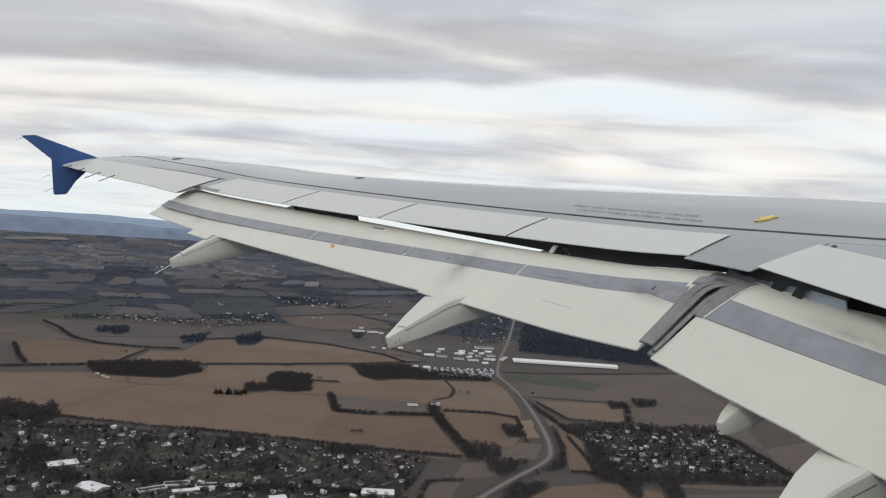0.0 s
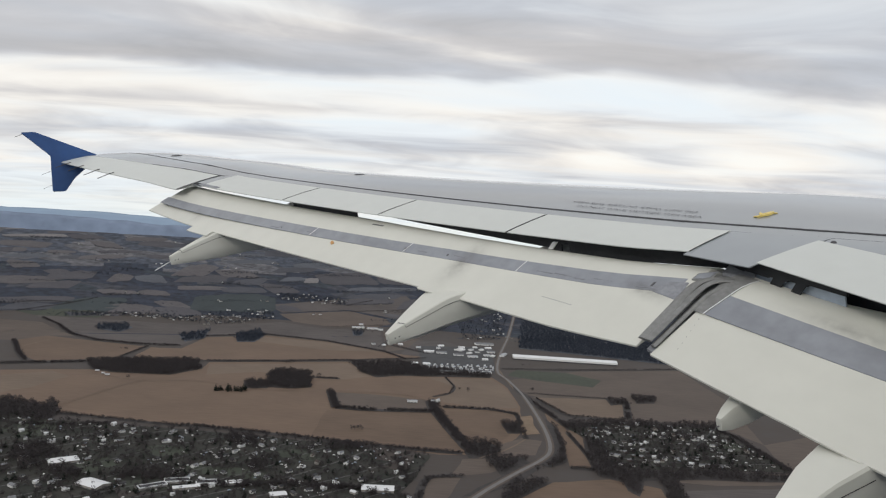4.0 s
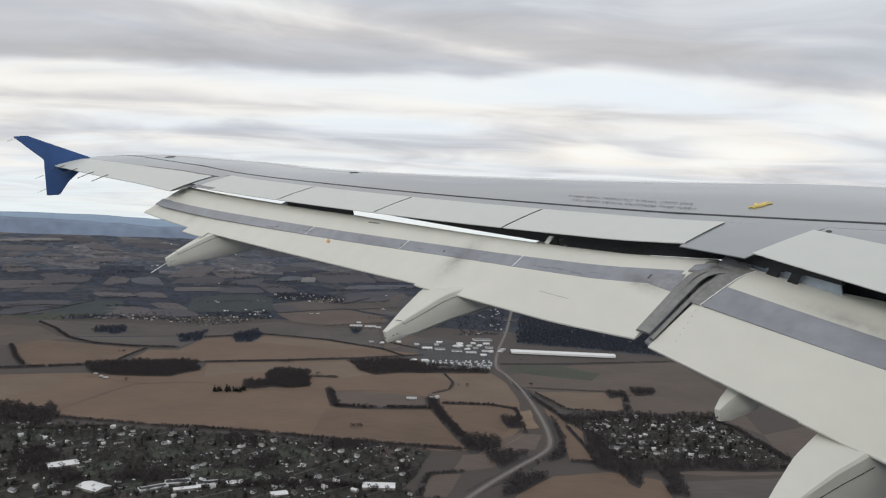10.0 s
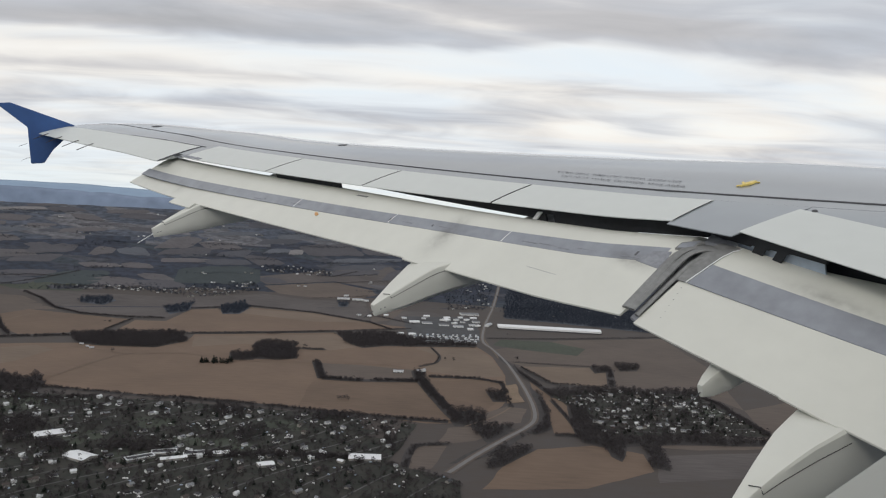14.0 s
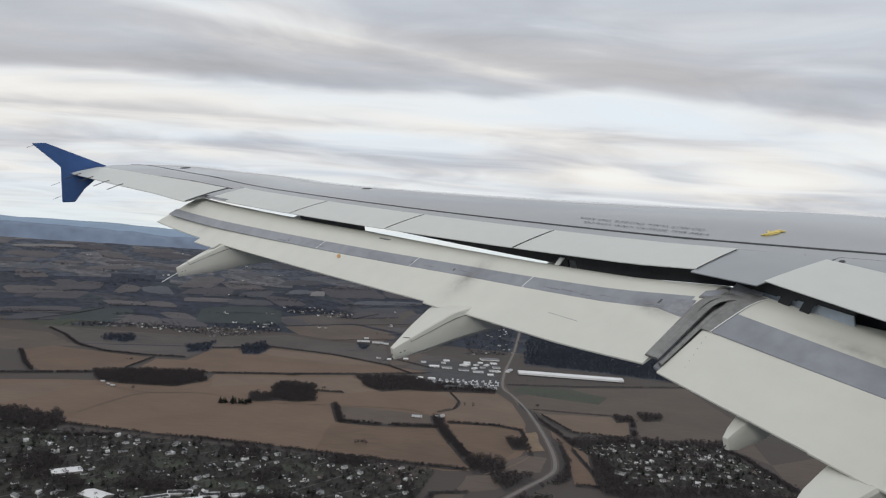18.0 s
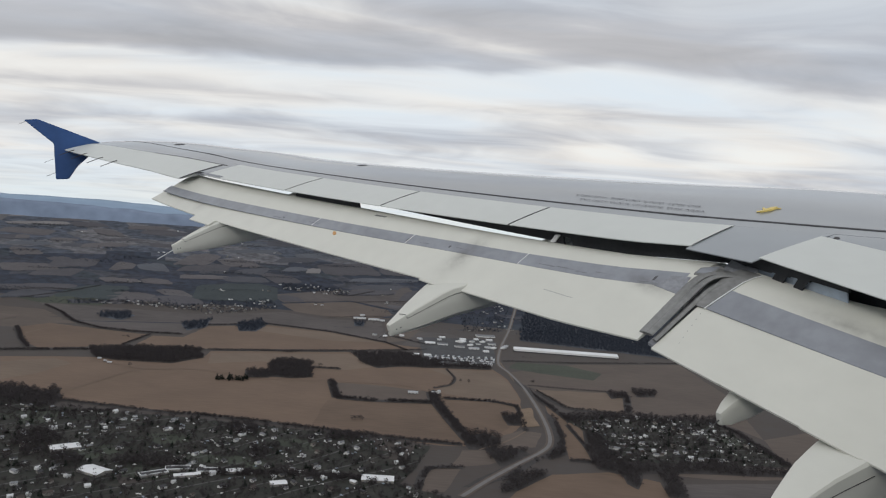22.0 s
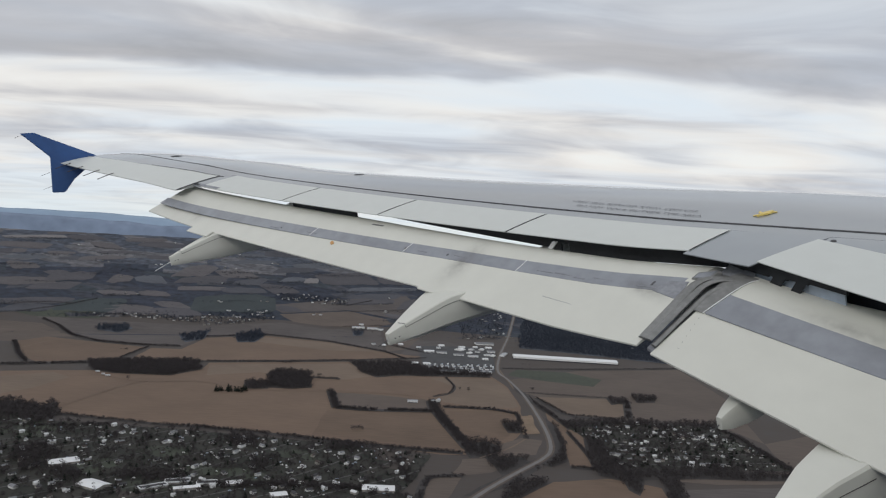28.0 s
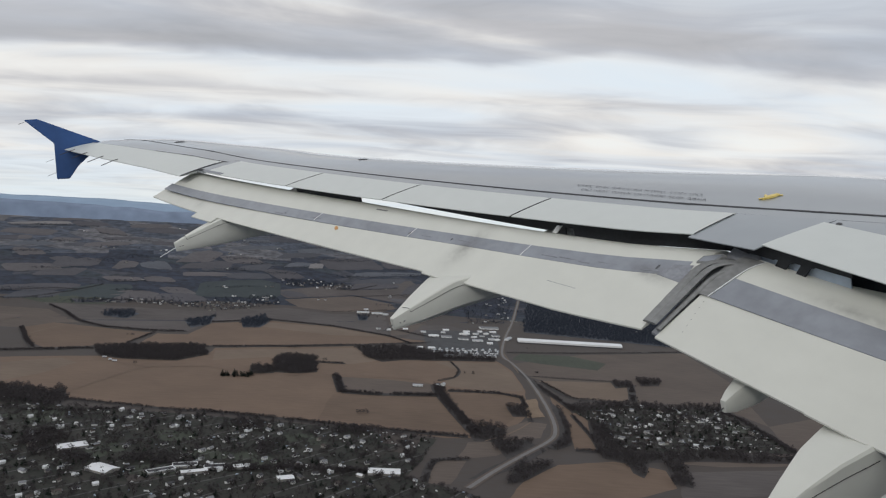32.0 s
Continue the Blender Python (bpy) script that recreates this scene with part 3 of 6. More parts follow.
for dx, lift, r in ((-0.058, 0.020, 0.044), (0.022, 0.028, 0.034), (0.082, 0.0, 0.024)):
    part("flap_end_seal", sweep(seal_line(dx, lift), r, 0.014), SEAL, airplane, "worn grey rubber seal between the flaps")


part("end_plate", quad_panel((-5.585, -0.06), (-5.478, -0.045), (-5.361, 0.43), (-5.53, 0.43), flap_skin, 0.004, 0.005), SEAL, inboard_flap, "dark worn plate at the flap's end")
part("edge_line", quad_panel((-5.480, -0.050), (-5.473, -0.050), (-5.356, 0.425), (-5.362, 0.425), flap_skin, 0.004, 0.008), BRIGHT, inboard_flap, "thin bright edge line")
part("end_patch", quad_panel((-5.96, -0.045), (-5.735, -0.035), (-5.765, 0.145), (-5.905, 0.09), flap_skin, 0.006, 0.006), GRIME, outboard_flap, "grey repair patch by the flap end")
part("end_bracket", quad_panel((-5.765, 0.175), (-5.64, 0.22), (-5.615, 0.335), (-5.755, 0.245), flap_skin, 0.02, 0.014), SEAL, outboard_flap)
part("bracket_face", quad_panel((-5.75, 0.188), (-5.655, 0.225), (-5.635, 0.31), (-5.742, 0.238), flap_skin, 0.004, 0.018), BAND, outboard_flap)
part("gap_liner", slab(-5.66, -5.43, lambda x: -0.44, lambda x: 0.47, lambda x, y: flap_top(x, y) - 0.045, 0.02, 2, 6), GRIME, airplane)
# flap track fairings: stations of y, top, bottom, width
SECTION = [(-0.5, 1.0), (-0.17, 1.015), (0.17, 1.015), (0.5, 1.0), (0.545, 0.96), (0.57, 0.72), (0.56, 0.42), (0.525, 0.16), (0.43, 0.03), (0.0, 0.0),
           (-0.43, 0.03), (-0.525, 0.16), (-0.56, 0.42), (-0.57, 0.72), (-0.545, 0.96)]


def canoe(x, stations):
    """A fairing with a flat deck, sharp shoulders and a rounded keel."""
    ys = [s[0] for s in stations]
    rings = []
    for k in range(25):
        y = ys[0] + (ys[-1] - ys[0]) * (k / 24) ** 1.2
        zt, zb, w = (lerp(y, [(s[0], s[i]) for s in stations]) for i in (1, 2, 3))
        rings.append([(x + a * w, y, zb + b * (zt - zb)) for a, b in SECTION])
    return loft(rings, smooth=28)


def fairing(x, stations, rod, marks):
    body = part("flap_track_fairing", canoe(x, stations), CREAM, airplane, "cream canoe-shaped flap track fairing")
    y, zt, zb, w = stations[0]
    if rod:
        part("static_rod", sweep([(x, y + 0.03, (zt + zb) / 2), (x - 0.01, y - rod, (zt + zb) / 2 - rod * 0.35)], 0.004 if x > -9 else 0.006, 0.004 if x > -9 else 0.006, 6), BRIGHT if x < -9 else DARKMETAL, body, "thin discharge rod")
    line = []
    for k in range(9):
        yy = y + 0.16 + (0.74 - 0.16) * k / 8
        t, b, ww = (lerp(yy, [(s[0], s[i]) for s in stations]) for i in (1, 2, 3))
        line.append((x + 0.572 * ww, yy, b + 0.80 * (t - b)))
    if marks:
        part("seam", sweep(line, 0.0022, 0.0022, 5), SEAM, body)
        t, b, ww = (lerp(y + 0.155, [(s[0], s[i]) for s in stations]) for i in (1, 2, 3))
        part("seam", sweep([line[0], (x + 0.50 * ww, y + 0.155, t + 0.003), (x, y + 0.13, t + 0.002)], 0.003, 0.003, 5), SEAM, body)
        for dy in (0.05, 0.085):
            t, b, ww = (lerp(y + dy, [(s[0], s[i]) for s in stations]) for i in (1, 2, 3))
            part("mark", sweep([(x + 0.575 * ww, y + dy, b + 0.45 * (t - b)), (x + 0.58 * ww, y + dy + 0.022, b + 0.47 * (t - b))], 0.004, 0.006, 5), INK, body)
    return body


fairing(-11.69, [(-2.85, 0.79, 0.675, 0.055), (-2.6, 0.862, 0.645, 0.19), (-2.24, 0.955, 0.612, 0.32), (-1.9, 0.95, 0.597, 0.35), (-1.55, 0.97, 0.565, 0.35), (-0.8, 1.15, 0.82, 0.25)], 0.21, True)
fairing(-7.665, [(-1.62, 0.10, -0.005, 0.055), (-1.35, 0.205, 0.0, 0.25), (-1.06, 0.305, 0.025, 0.42), (-0.7, 0.30, 0.01, 0.46), (-0.2, 0.32, -0.04, 0.46), (0.6, 0.40, 0.15, 0.3)], 0.10, True)
fairing(-4.95, [(-0.57, -0.285, -0.365, 0.035), (-0.50, -0.25, -0.385, 0.07), (-0.36, -0.205, -0.39, 0.115), (-0.1, -0.19, -0.375, 0.15), (0.3, -0.15, -0.31, 0.17), (0.8, -0.02, -0.1, 0.16)], 0.19, False)
fairing(-4.20, [(-1.20, -0.48, -0.60, 0.05), (-0.92, -0.383, -0.66, 0.15), (-0.7, -0.325, -0.70, 0.235), (-0.47, -0.305, -0.72, 0.30), (0.0, -0.285, -0.72, 0.33), (0.7, -0.16, -0.4, 0.27)], 0.0, True)


# wingtip fence
def fence():
    bm = bmesh.new()
    outline = [(-3.10, 2.36), (-4.04, 3.00), (-4.26, 3.03), (-3.90, 2.52), (-3.95, 2.30), (-4.04, 1.88), (-3.83, 1.84), (-3.62, 2.04), (-3.35, 2.20)]
    near = [bm.verts.new((-16.98, y, z)) for y, z in outline]
    far = [bm.verts.new((-17.03, y, z)) for y, z in outline]
    bm.faces.new(near)
    bm.faces.new(far[::-1])
    n = len(outline)
    for i in range(n):
        bm.faces.new((near[i], far[i], far[(i + 1) % n], near[(i + 1) % n]))
    bmesh.ops.recalc_face_normals(bm, faces=bm.faces)
    bmesh.ops.bevel(bm, geom=list(bm.edges), offset=0.012, segments=2, affect="EDGES")
    return bm


wing_fence = part("wingtip_fence", fence(), BLUE, airplane, "dark blue arrow-shaped wingtip fence")
for y, z in ((-4.0, 2.25), (-4.03, 2.0), (-4.22, 3.0)):
    part("static_rod", sweep([(-17.0, y + 0.02, z), (-17.0, y - 0.14, z - 0.03)], 0.0035, 0.0035, 6), DARKMETAL, wing_fence)
for x in (-16.7, -16.2, -15.6, -15.1):
    part("static_rod", sweep([(x + 0.02, y_te(x) + 0.07, upper(x, y_te(x)) + 0.014), (x, y_te(x), upper(x, y_te(x)) + 0.006), (x - 0.02, y_te(x) - 0.2, upper(x, y_te(x)) - 0.03)], 0.007, 0.007, 6), DARKMETAL, airplane)




def leaning_bracket(xt, xb, wide, top, bottom):
    """A narrow plate in the outboard slot whose foot leans outboard."""
    ring = []
    for dy in (0.10, 0.115):
        for x, d in ((xt, top), (xt + wide, top), (xb + wide, bottom), (xb, bottom)):
            ring.append((x, y_spoil(x) + dy, upper(x, y_spoil(x) + 0.12) - d))
    return loft([ring[:4], ring[4:]], smooth=0)


part("slot_bracket", leaning_bracket(-7.19, -7.255, 0.045, 0.085, 0.16), BRIGHT, airplane, "bright metal bracket in the flap slot")
# flat patch on the skin, black for the shade inside a small opening
part("end_notch", slab(-13.06, -12.93, lambda x: y_spoil(x) + 0.022, lambda x: y_spoil(x) + 0.075, upper, 0.004, 2, 1, 0.004), COVE, airplane, "black patch painted for a notch beside the aileron")
part("worn_strip", slab(-12.92, -12.45, lambda x: y_spoil(x) + 0.012, lambda x: y_spoil(x) + 0.07, upper, 0.004, 3, 1, 0.010), GRIME, airplane, "worn strip at the spoiler's edge")
# scuffs along the rub band
scuffs = np.random.default_rng(4)
for x in (-10.75, -10.1, -8.4, -7.95, -7.02, -6.85, -6.66, -6.5, -6.12):
    wide, f = scuffs.uniform(0.05, 0.17), 0.30 + 0.041 * (-x - 5.9) + scuffs.uniform(-0.02, 0.05)
    part("scuff", slab(x, x + wide, frac_line(lambda x: f + 0.010), frac_line(lambda x: f), flap_skin, 0.003, 3, 1, 0.007), GRIME, outboard_flap, "dark scuff on the band")
part("scuff", slab(-6.75, -6.42, lambda x: y_flap_te(x) + 0.245 - 0.03 * (x + 6.75), lambda x: y_flap_te(x) + 0.248 - 0.03 * (x + 6.75), flap_skin, 0.003, 3, 1, 0.003), GRIME, outboard_flap, "faint scratch on the flap")
for x in (-10.55, -8.56, -8.02, -6.0):
    part("scuff", slab(x - 0.015, x, frac_line(lambda x: 0.33 + 0.037 * (-x - 5.9)), frac_line(lambda x: 0.28 + 0.044 * (-x - 5.9)), flap_skin, 0.003, 1, 2, 0.008), INK, outboard_flap, "dark tick across the band")
# rivets at the inboard flap's corner
for k in range(6):
    part("rivet", slab(-5.475 + 0.01 * k, -5.471 + 0.01 * k, lambda x: -0.10 - 0.055 * k, lambda x: -0.096 - 0.055 * k, flap_skin, 0.002, 1, 1, 0.003), INK, inboard_flap)


# markings on the skin
def skin_text(words, x0, y0, turned, size):
    """Stencilled words laid on the upper skin, along the seam."""
    cu = bpy.data.curves.new("stencil", "FONT")
    cu.body, cu.size, cu.align_x = words, size, "CENTER"
    tmp = new("stencil_tmp", cu)
    me = bpy.data.meshes.new_from_object(tmp.evaluated_get(bpy.context.evaluated_depsgraph_get()))
    bpy.data.objects.remove(tmp)
    bm = bmesh.new()
    bm.from_mesh(me)
    turn = Matrix.Rotation(math.atan(0.305) + (math.pi if turned else 0), 3, "Z")
    for v in bm.verts:
        p = turn @ Vector((v.co.x, 0.78 * v.co.y, 0))
        v.co = (x0 + p.x, y0 + p.y, upper(x0 + p.x, y0 + p.y) + 0.006)
    me.materials.append(INK)
    return bm


part("stencil", skin_text("DO NOT WALK OUTSIDE THIS AREA", -6.93, 0.738, False, 0.077), INK, airplane, "dark stencilled walkway warning")
part("stencil", skin_text("DO NOT WALK OUTSIDE THIS AREA", -7.09, 0.862, True, 0.079), INK, airplane, "dark stencilled walkway warning, upside down")


def hook():
    return loft([[(-5.95 + 0.035 * s * w, y, upper(-5.95, y) + h) for s, h in ((-1, 0.0), (-0.8, 0.014), (0.8, 0.014), (1, 0.0))] for y, w in ((1.17, 0.25), (1.21, 0.35), (1.235, 0.9), (1.27, 1.1), (1.33, 0.8), (1.36, 0.4))])


part("escape_rope_fitting", hook(), YELLOW, airplane, "yellow painted fitting on the wing")
for xa, ya, xb, yb in ((-6.02, 1.29, -5.95, 1.22), (-5.91, 1.36, -5.96, 1.28), (-5.985, 1.165, -5.955, 1.20)):
    part("fitting_arm", sweep([(xa, ya, upper(xa, ya) + 0.004), (xb, yb, upper(xb, yb) + 0.010)], 0.012, 0.006, 6), YELLOW, airplane)


def blot(x, y, rx, ry, surface):
    """A thin uneven spot of paint."""
    ring = [(x + rx * math.cos(a) * (1 + 0.15 * math.sin(3 * a)), y + ry * math.sin(a) * (1 + 0.2 * math.cos(2 * a + 1))) for a in (k * math.pi / 7 for k in range(14))]
    return loft([[(px, py, surface(px, py) + 0.001) for px, py in ring], [(px, py, surface(px, py) + 0.005) for px, py in ring]])


part("stain", slab(-9.36, -9.20, lambda x: y_spoil(x) - 0.02, lambda x: y_spoil(x) + 0.005, flap_skin, 0.003, 3, 1, 0.003), SEAL, outboard_flap, "dark stain below the flap slot")
part("paint_mark", blot(-9.555, -1.335, 0.036, 0.022, flap_skin), ORANGE, outboard_flap, "small orange paint mark")
for x in (-10.0, -8.55, -7.2):
    part("chordwise_seam", slab(x - 0.006, x, frac_line(lambda x: 0.385 + 0.037 * (-x - 5.9)), frac_line(band_top), flap_skin, 0.003, 1, 4, 0.008), BRIGHT, outboard_flap)



def dome(x, y, rx, ry, h):
    rings = []
    for k in range(5):
        a = k / 4 * math.pi / 2
        r = math.cos(a) if k < 4 else 0.02
        rings.append([(x + rx * r * math.cos(2 * math.pi * i / 10), y + ry * r * math.sin(2 * math.pi * i / 10), upper(x + rx * r * math.cos(2 * math.pi * i / 10), y + ry * r * math.sin(2 * math.pi * i / 10)) + h * math.sin(a)) for i in range(10)])
    return loft(rings, smooth=60)


part("skin_fitting", dome(-15.45, -1.95, 0.04, 0.10, 0.016), DARKMETAL, airplane, "small dark fitting on the wing skin")
part("skin_fitting", dome(-11.5, -0.12, 0.03, 0.08, 0.012), DARKMETAL, airplane, "small dark fitting on the wing skin")
part("skin_fitting", dome(-5.14, 0.955, 0.022, 0.022, 0.012), DARKMETAL, airplane)


# the cabin wall beside the camera, with its window opening
def fuselage():
    bm = bmesh.new()
    cz, rad, n = 1.35, 2.06, 72
    ys = [-9.0, -7.0, -5.5, -4.5, -4.05, -3.90, -3.80, -3.60, -3.40, -3.25, -3.10, -2.5, -1.0, 1.0, 3.0, 5.0, 7.0, 9.0]
    grid = {}
    for i in range(n):
        a = 2 * math.pi * i / n
        for j, y in enumerate(ys):
            for k, r in enumerate((rad, rad - 0.12)):
                grid[i, j, k] = bm.verts.new((-r * math.cos(a), y, cz + r * math.sin(a)))

    def hole(i, j):
        return -0.30 < cz + rad * math.sin(2 * math.pi * (i + 0.5) / n) - 1.95 < 0.30 and math.cos(2 * math.pi * i / n) > 0 and 4 <= j <= 9

    for i in range(n):
        m = (i + 1) % n
        for j in range(len(ys) - 1):
            if hole(i, j):
                continue
            for k in (0, 1):
                bm.faces.new((grid[i, j, k], grid[m, j, k], grid[m, j + 1, k], grid[i, j + 1, k]))
            for (p, q_), (di, dj) in ((((i, j), (m, j)), (0, -1)), (((i, j + 1), (m, j + 1)), (0, 1)), (((i, j), (i, j + 1)), (-1, 0)), (((m, j), (m, j + 1)), (1, 0))):
                jj = j + dj
                if 0 <= jj < len(ys) - 1 and hole((i + di) % n, jj):
                    bm.faces.new((grid[(*p, 0)], grid[(*q_, 0)], grid[(*q_, 1)], grid[(*p, 1)]))
    bmesh.ops.recalc_face_normals(bm, faces=bm.faces)
    smooth_by_angle(bm, 30)
    return bm


part("fuselage", fuselage(), CREAM, airplane, "plain cabin wall with a window opening")

# ------------------------------------------------------------------ ground
ROAD = [(38, 1079), (85, 1167), (139, 1258), (189, 1339), (213, 1402), (222, 1514), (219, 1695), (206, 1916), (182, 2094), (160, 2230), (186, 2534), (240, 2941), (299, 3401), (329, 3620), (395, 4000)]
TOWN = [(-1042, 1444), (-850, 1410), (-755, 1380), (-504, 1378), (-216, 1354), (-17, 1317), (-37, 1194), (-59, 1110), (54, 1048), (57, 900), (-572, 804)]
VILLAGE = [(275, 1586), (397, 1656), (625, 1670), (641, 1544), (668, 1367), (519, 1345), (362, 1314), (321, 1352), (317, 1452)]
HAMLET = [(-1044, 2850), (-983, 2933), (-894, 3020), (-771, 3114), (-715, 2954), (-830, 2812), (-925, 2735), (-1013, 2769)]
FARVILLE = [(-824, 3399), (-677, 3465), (-483, 3450), (-491, 3332), (-673, 3319), (-790, 3315)]

LANE = [(-1405, 2766), (-1233, 2820), (-1040, 2852), (-1013, 2769), (-1202, 2752), (-1354, 2709)]

CROSSING = [(36, 3335), (147, 3567), (287, 3636), (263, 3202), (211, 2928), (58, 2859)]


def rise(x, y):
    """The valley floor climbs gently towards the wooded ridge."""
    d = 0.93 * y - 0.36 * x
    return 300.0 * max(0.0, (d - 2700) / 1750) ** 1.5


def ground_sheet():
    verts, faces = [], []
    rs = [0] + [150 * 1.16 ** i for i in range(19)] + [2400 + 70 * i for i in range(41)] + [5600, 6400, 7600, 9500, 13000, 20000, 32000]
    n = 360
    for r in rs[1:]:
        for k in range(n):
            a = 2 * math.pi * k / n
            x, y = r * math.sin(a), r * math.cos(a)
            verts.append((x, y, min(345.0, rise(x, y))))
    verts.append((0, 0, 0))
    m = len(rs) - 1
    for i in range(m - 1):
        for k in range(n):
            j = (k + 1) % n
            faces.append((i * n + k, (i + 1) * n + k, (i + 1) * n + j, i * n + j))
    for k in range(n):
        faces.append((m * n, k, (k + 1) % n))
    slots = []
    for f in faces:
        x, y = (sum(verts[i][k] for i in f) / len(f) for k in (0, 1))
        # faces past this distance take the paler haze colours
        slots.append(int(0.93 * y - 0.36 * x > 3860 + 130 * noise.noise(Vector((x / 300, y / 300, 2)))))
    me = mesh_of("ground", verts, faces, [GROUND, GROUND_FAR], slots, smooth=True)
    return me


def upward(me):
    bm = bmesh.new()
    bm.from_mesh(me)
    bmesh.ops.recalc_face_normals(bm, faces=bm.faces)
    if sum(f.normal.z for f in bm.faces) < 0:
        bmesh.ops.reverse_faces(bm, faces=bm.faces)
    bm.to_mesh(me)
    bm.free()
    return me


tagged(new("ground", upward(ground_sheet())), "winter farmland valley floor in haze-blue tones", "ground", kind="structure")


def ridge(name, mat, d, top, wave, seed, label):
    """A long wooded ridge line behind the valley."""
    verts, faces = [], []
    n = 90
    for k in range(n + 1):
        s = -4200 + 8400 * k / n
        bx, by = d * -0.36 + s * 0.93, d * 0.93 + s * 0.36
        h = top + wave * noise.fractal(Vector((s / 900, seed, 0)), 1.0, 2.0, 4) + 6 * noise.noise(Vector((s / 60, seed, 5)))
        ux, uy = -0.36, 0.93
        for off, z in ((-260, -20), (-190, h * 0.45), (-120, h * 0.72), (-40, h * 0.95), (0, h), (40, h * 0.9)):
            verts.append((bx + ux * off, by + uy * off, z + (8 * noise.noise(Vector((s / 80, off / 40, seed))) if -250 < off < 0 else 0)))
    for k in range(n):
        for i in range(5):
            a = k * 6 + i
            faces.append((a, a + 6, a + 7, a + 1))
    return tagged(new(name, upward(mesh_of(name, verts, faces, mat, smooth=True))), label, "hills", kind="structure")


ridge("backdrop_ridge_near", RIDGE_NEAR, 4600, 384, 34, 3.1, "wooded ridge beyond the valley in haze blue-grey")
ridge("backdrop_ridge_far", RIDGE_FAR, 4820, 424, 16, 8.2, "far ridge on the horizon in pale haze blue")

LAYER = [0]


def sheet(name, mat, pts, label, category="field"):
    """A flat cover on the ground, with softly wandering edges."""
    LAYER[0] += 1
    z = 0.25 + 0.007 * LAYER[0]
    ring = []
    for (x0, y0), (x1, y1) in zip(pts, pts[1:] + pts[:1]):
        length = math.hypot(x1 - x0, y1 - y0)
        n = max(2, int(length / 25))
        for k in range(n):
            t = k / n
            w = 5 * math.sin(math.pi * t)
            x, y = x0 + (x1 - x0) * t, y0 + (y1 - y0) * t
            ring.append((x + w * noise.noise(Vector((x / 60, y / 60, 1))), y + w * noise.noise(Vector((x / 60, y / 60, 7))), z))
    bm = bmesh.new()
    f = bm.faces.new([bm.verts.new(p) for p in ring])
    bmesh.ops.triangulate(bm, faces=[f])
    if max(0.93 * p[1] - 0.36 * p[0] for p in ring) > 2700:
        for k in range(26):
            bmesh.ops.bisect_plane(bm, geom=bm.verts[:] + bm.edges[:] + bm.faces[:], plane_co=(0, (2700 + 45 * k) / 0.93, 0), plane_no=(-0.36, 0.93, 0))
        for vert in bm.verts:
            up = rise(vert.co.x, vert.co.y)
            vert.co.z += up + 0.7 * min(1.0, up / 12)
    me = bpy.data.meshes.new(name)
    bm.to_mesh(me)
    bm.free()
    me.materials.append(mat)
    return tagged(new(name, upward(me)), label, category, kind="structure")


def ribbon(name, mat, pts, width, label, category="road", z=0.9):
    """A road of even width along a line, softly rounded at its bends."""
    line = []
    n = len(pts)
    for i in range(n - 1):
        p0, p1, p2, p3 = (Vector(pts[max(0, min(n - 1, k))]) for k in (i - 1, i, i + 1, i + 2))
        for k in range(6):
            t = k / 6
            line.append(0.5 * (2 * p1 + (p2 - p0) * t + (2 * p0 - 5 * p1 + 4 * p2 - p3) * t * t + (3 * p1 - p0 - 3 * p2 + p3) * t ** 3))
    line.append(Vector(pts[-1]))
    verts, faces = [], []
    for i, p in enumerate(line):
        d = (line[min(len(line) - 1, i + 1)] - line[max(0, i - 1)]).normalized()
        s = Vector((-d.y, d.x)) * width / 2
        h = z + rise(p.x, p.y)
        verts += [(p.x + s.x, p.y + s.y, h), (p.x - s.x, p.y - s.y, h)]
        if i:
            faces.append((2 * i - 2, 2 * i - 1, 2 * i + 1, 2 * i))
    return tagged(new(name, upward(mesh_of(name, verts, faces, mat))), label, category, kind="structure")


FIELD_LABEL = {"tan": "tan corn stubble field", "pale": "pale tan stubble field", "brown": "dull brown ploughed field", "grey": "grey-brown dry grass field", "green": "dull green winter pasture", "blue": "pale blue-grey hazy pasture"}


def track(pts, width=3.2):
    ribbon("farm_track", FIELD["pale"], pts, width, "pale worn farm track across a field", "track", 0.87)


def field(kind, pts):
    sheet("field", FIELD[kind], pts, FIELD_LABEL[kind] + " on the valley floor")


FAR_PLACED = []
FAR_CALLS = []


def far_field(kind, *axes):
    FAR_CALLS.append((kind, axes))
    FAR_PLACED.append((axes[0], axes[1], math.hypot(axes[2], axes[3])))


rng = np.random.default_rng(5)


def inside(p, poly):
    x, y = p
    c = False
    for (x0, y0), (x1, y1) in zip(poly, poly[1:] + poly[:1]):
        if (y0 > y) != (y1 > y) and x < (x1 - x0) * (y - y0) / (y1 - y0) + x0:
            c = not c
    return c


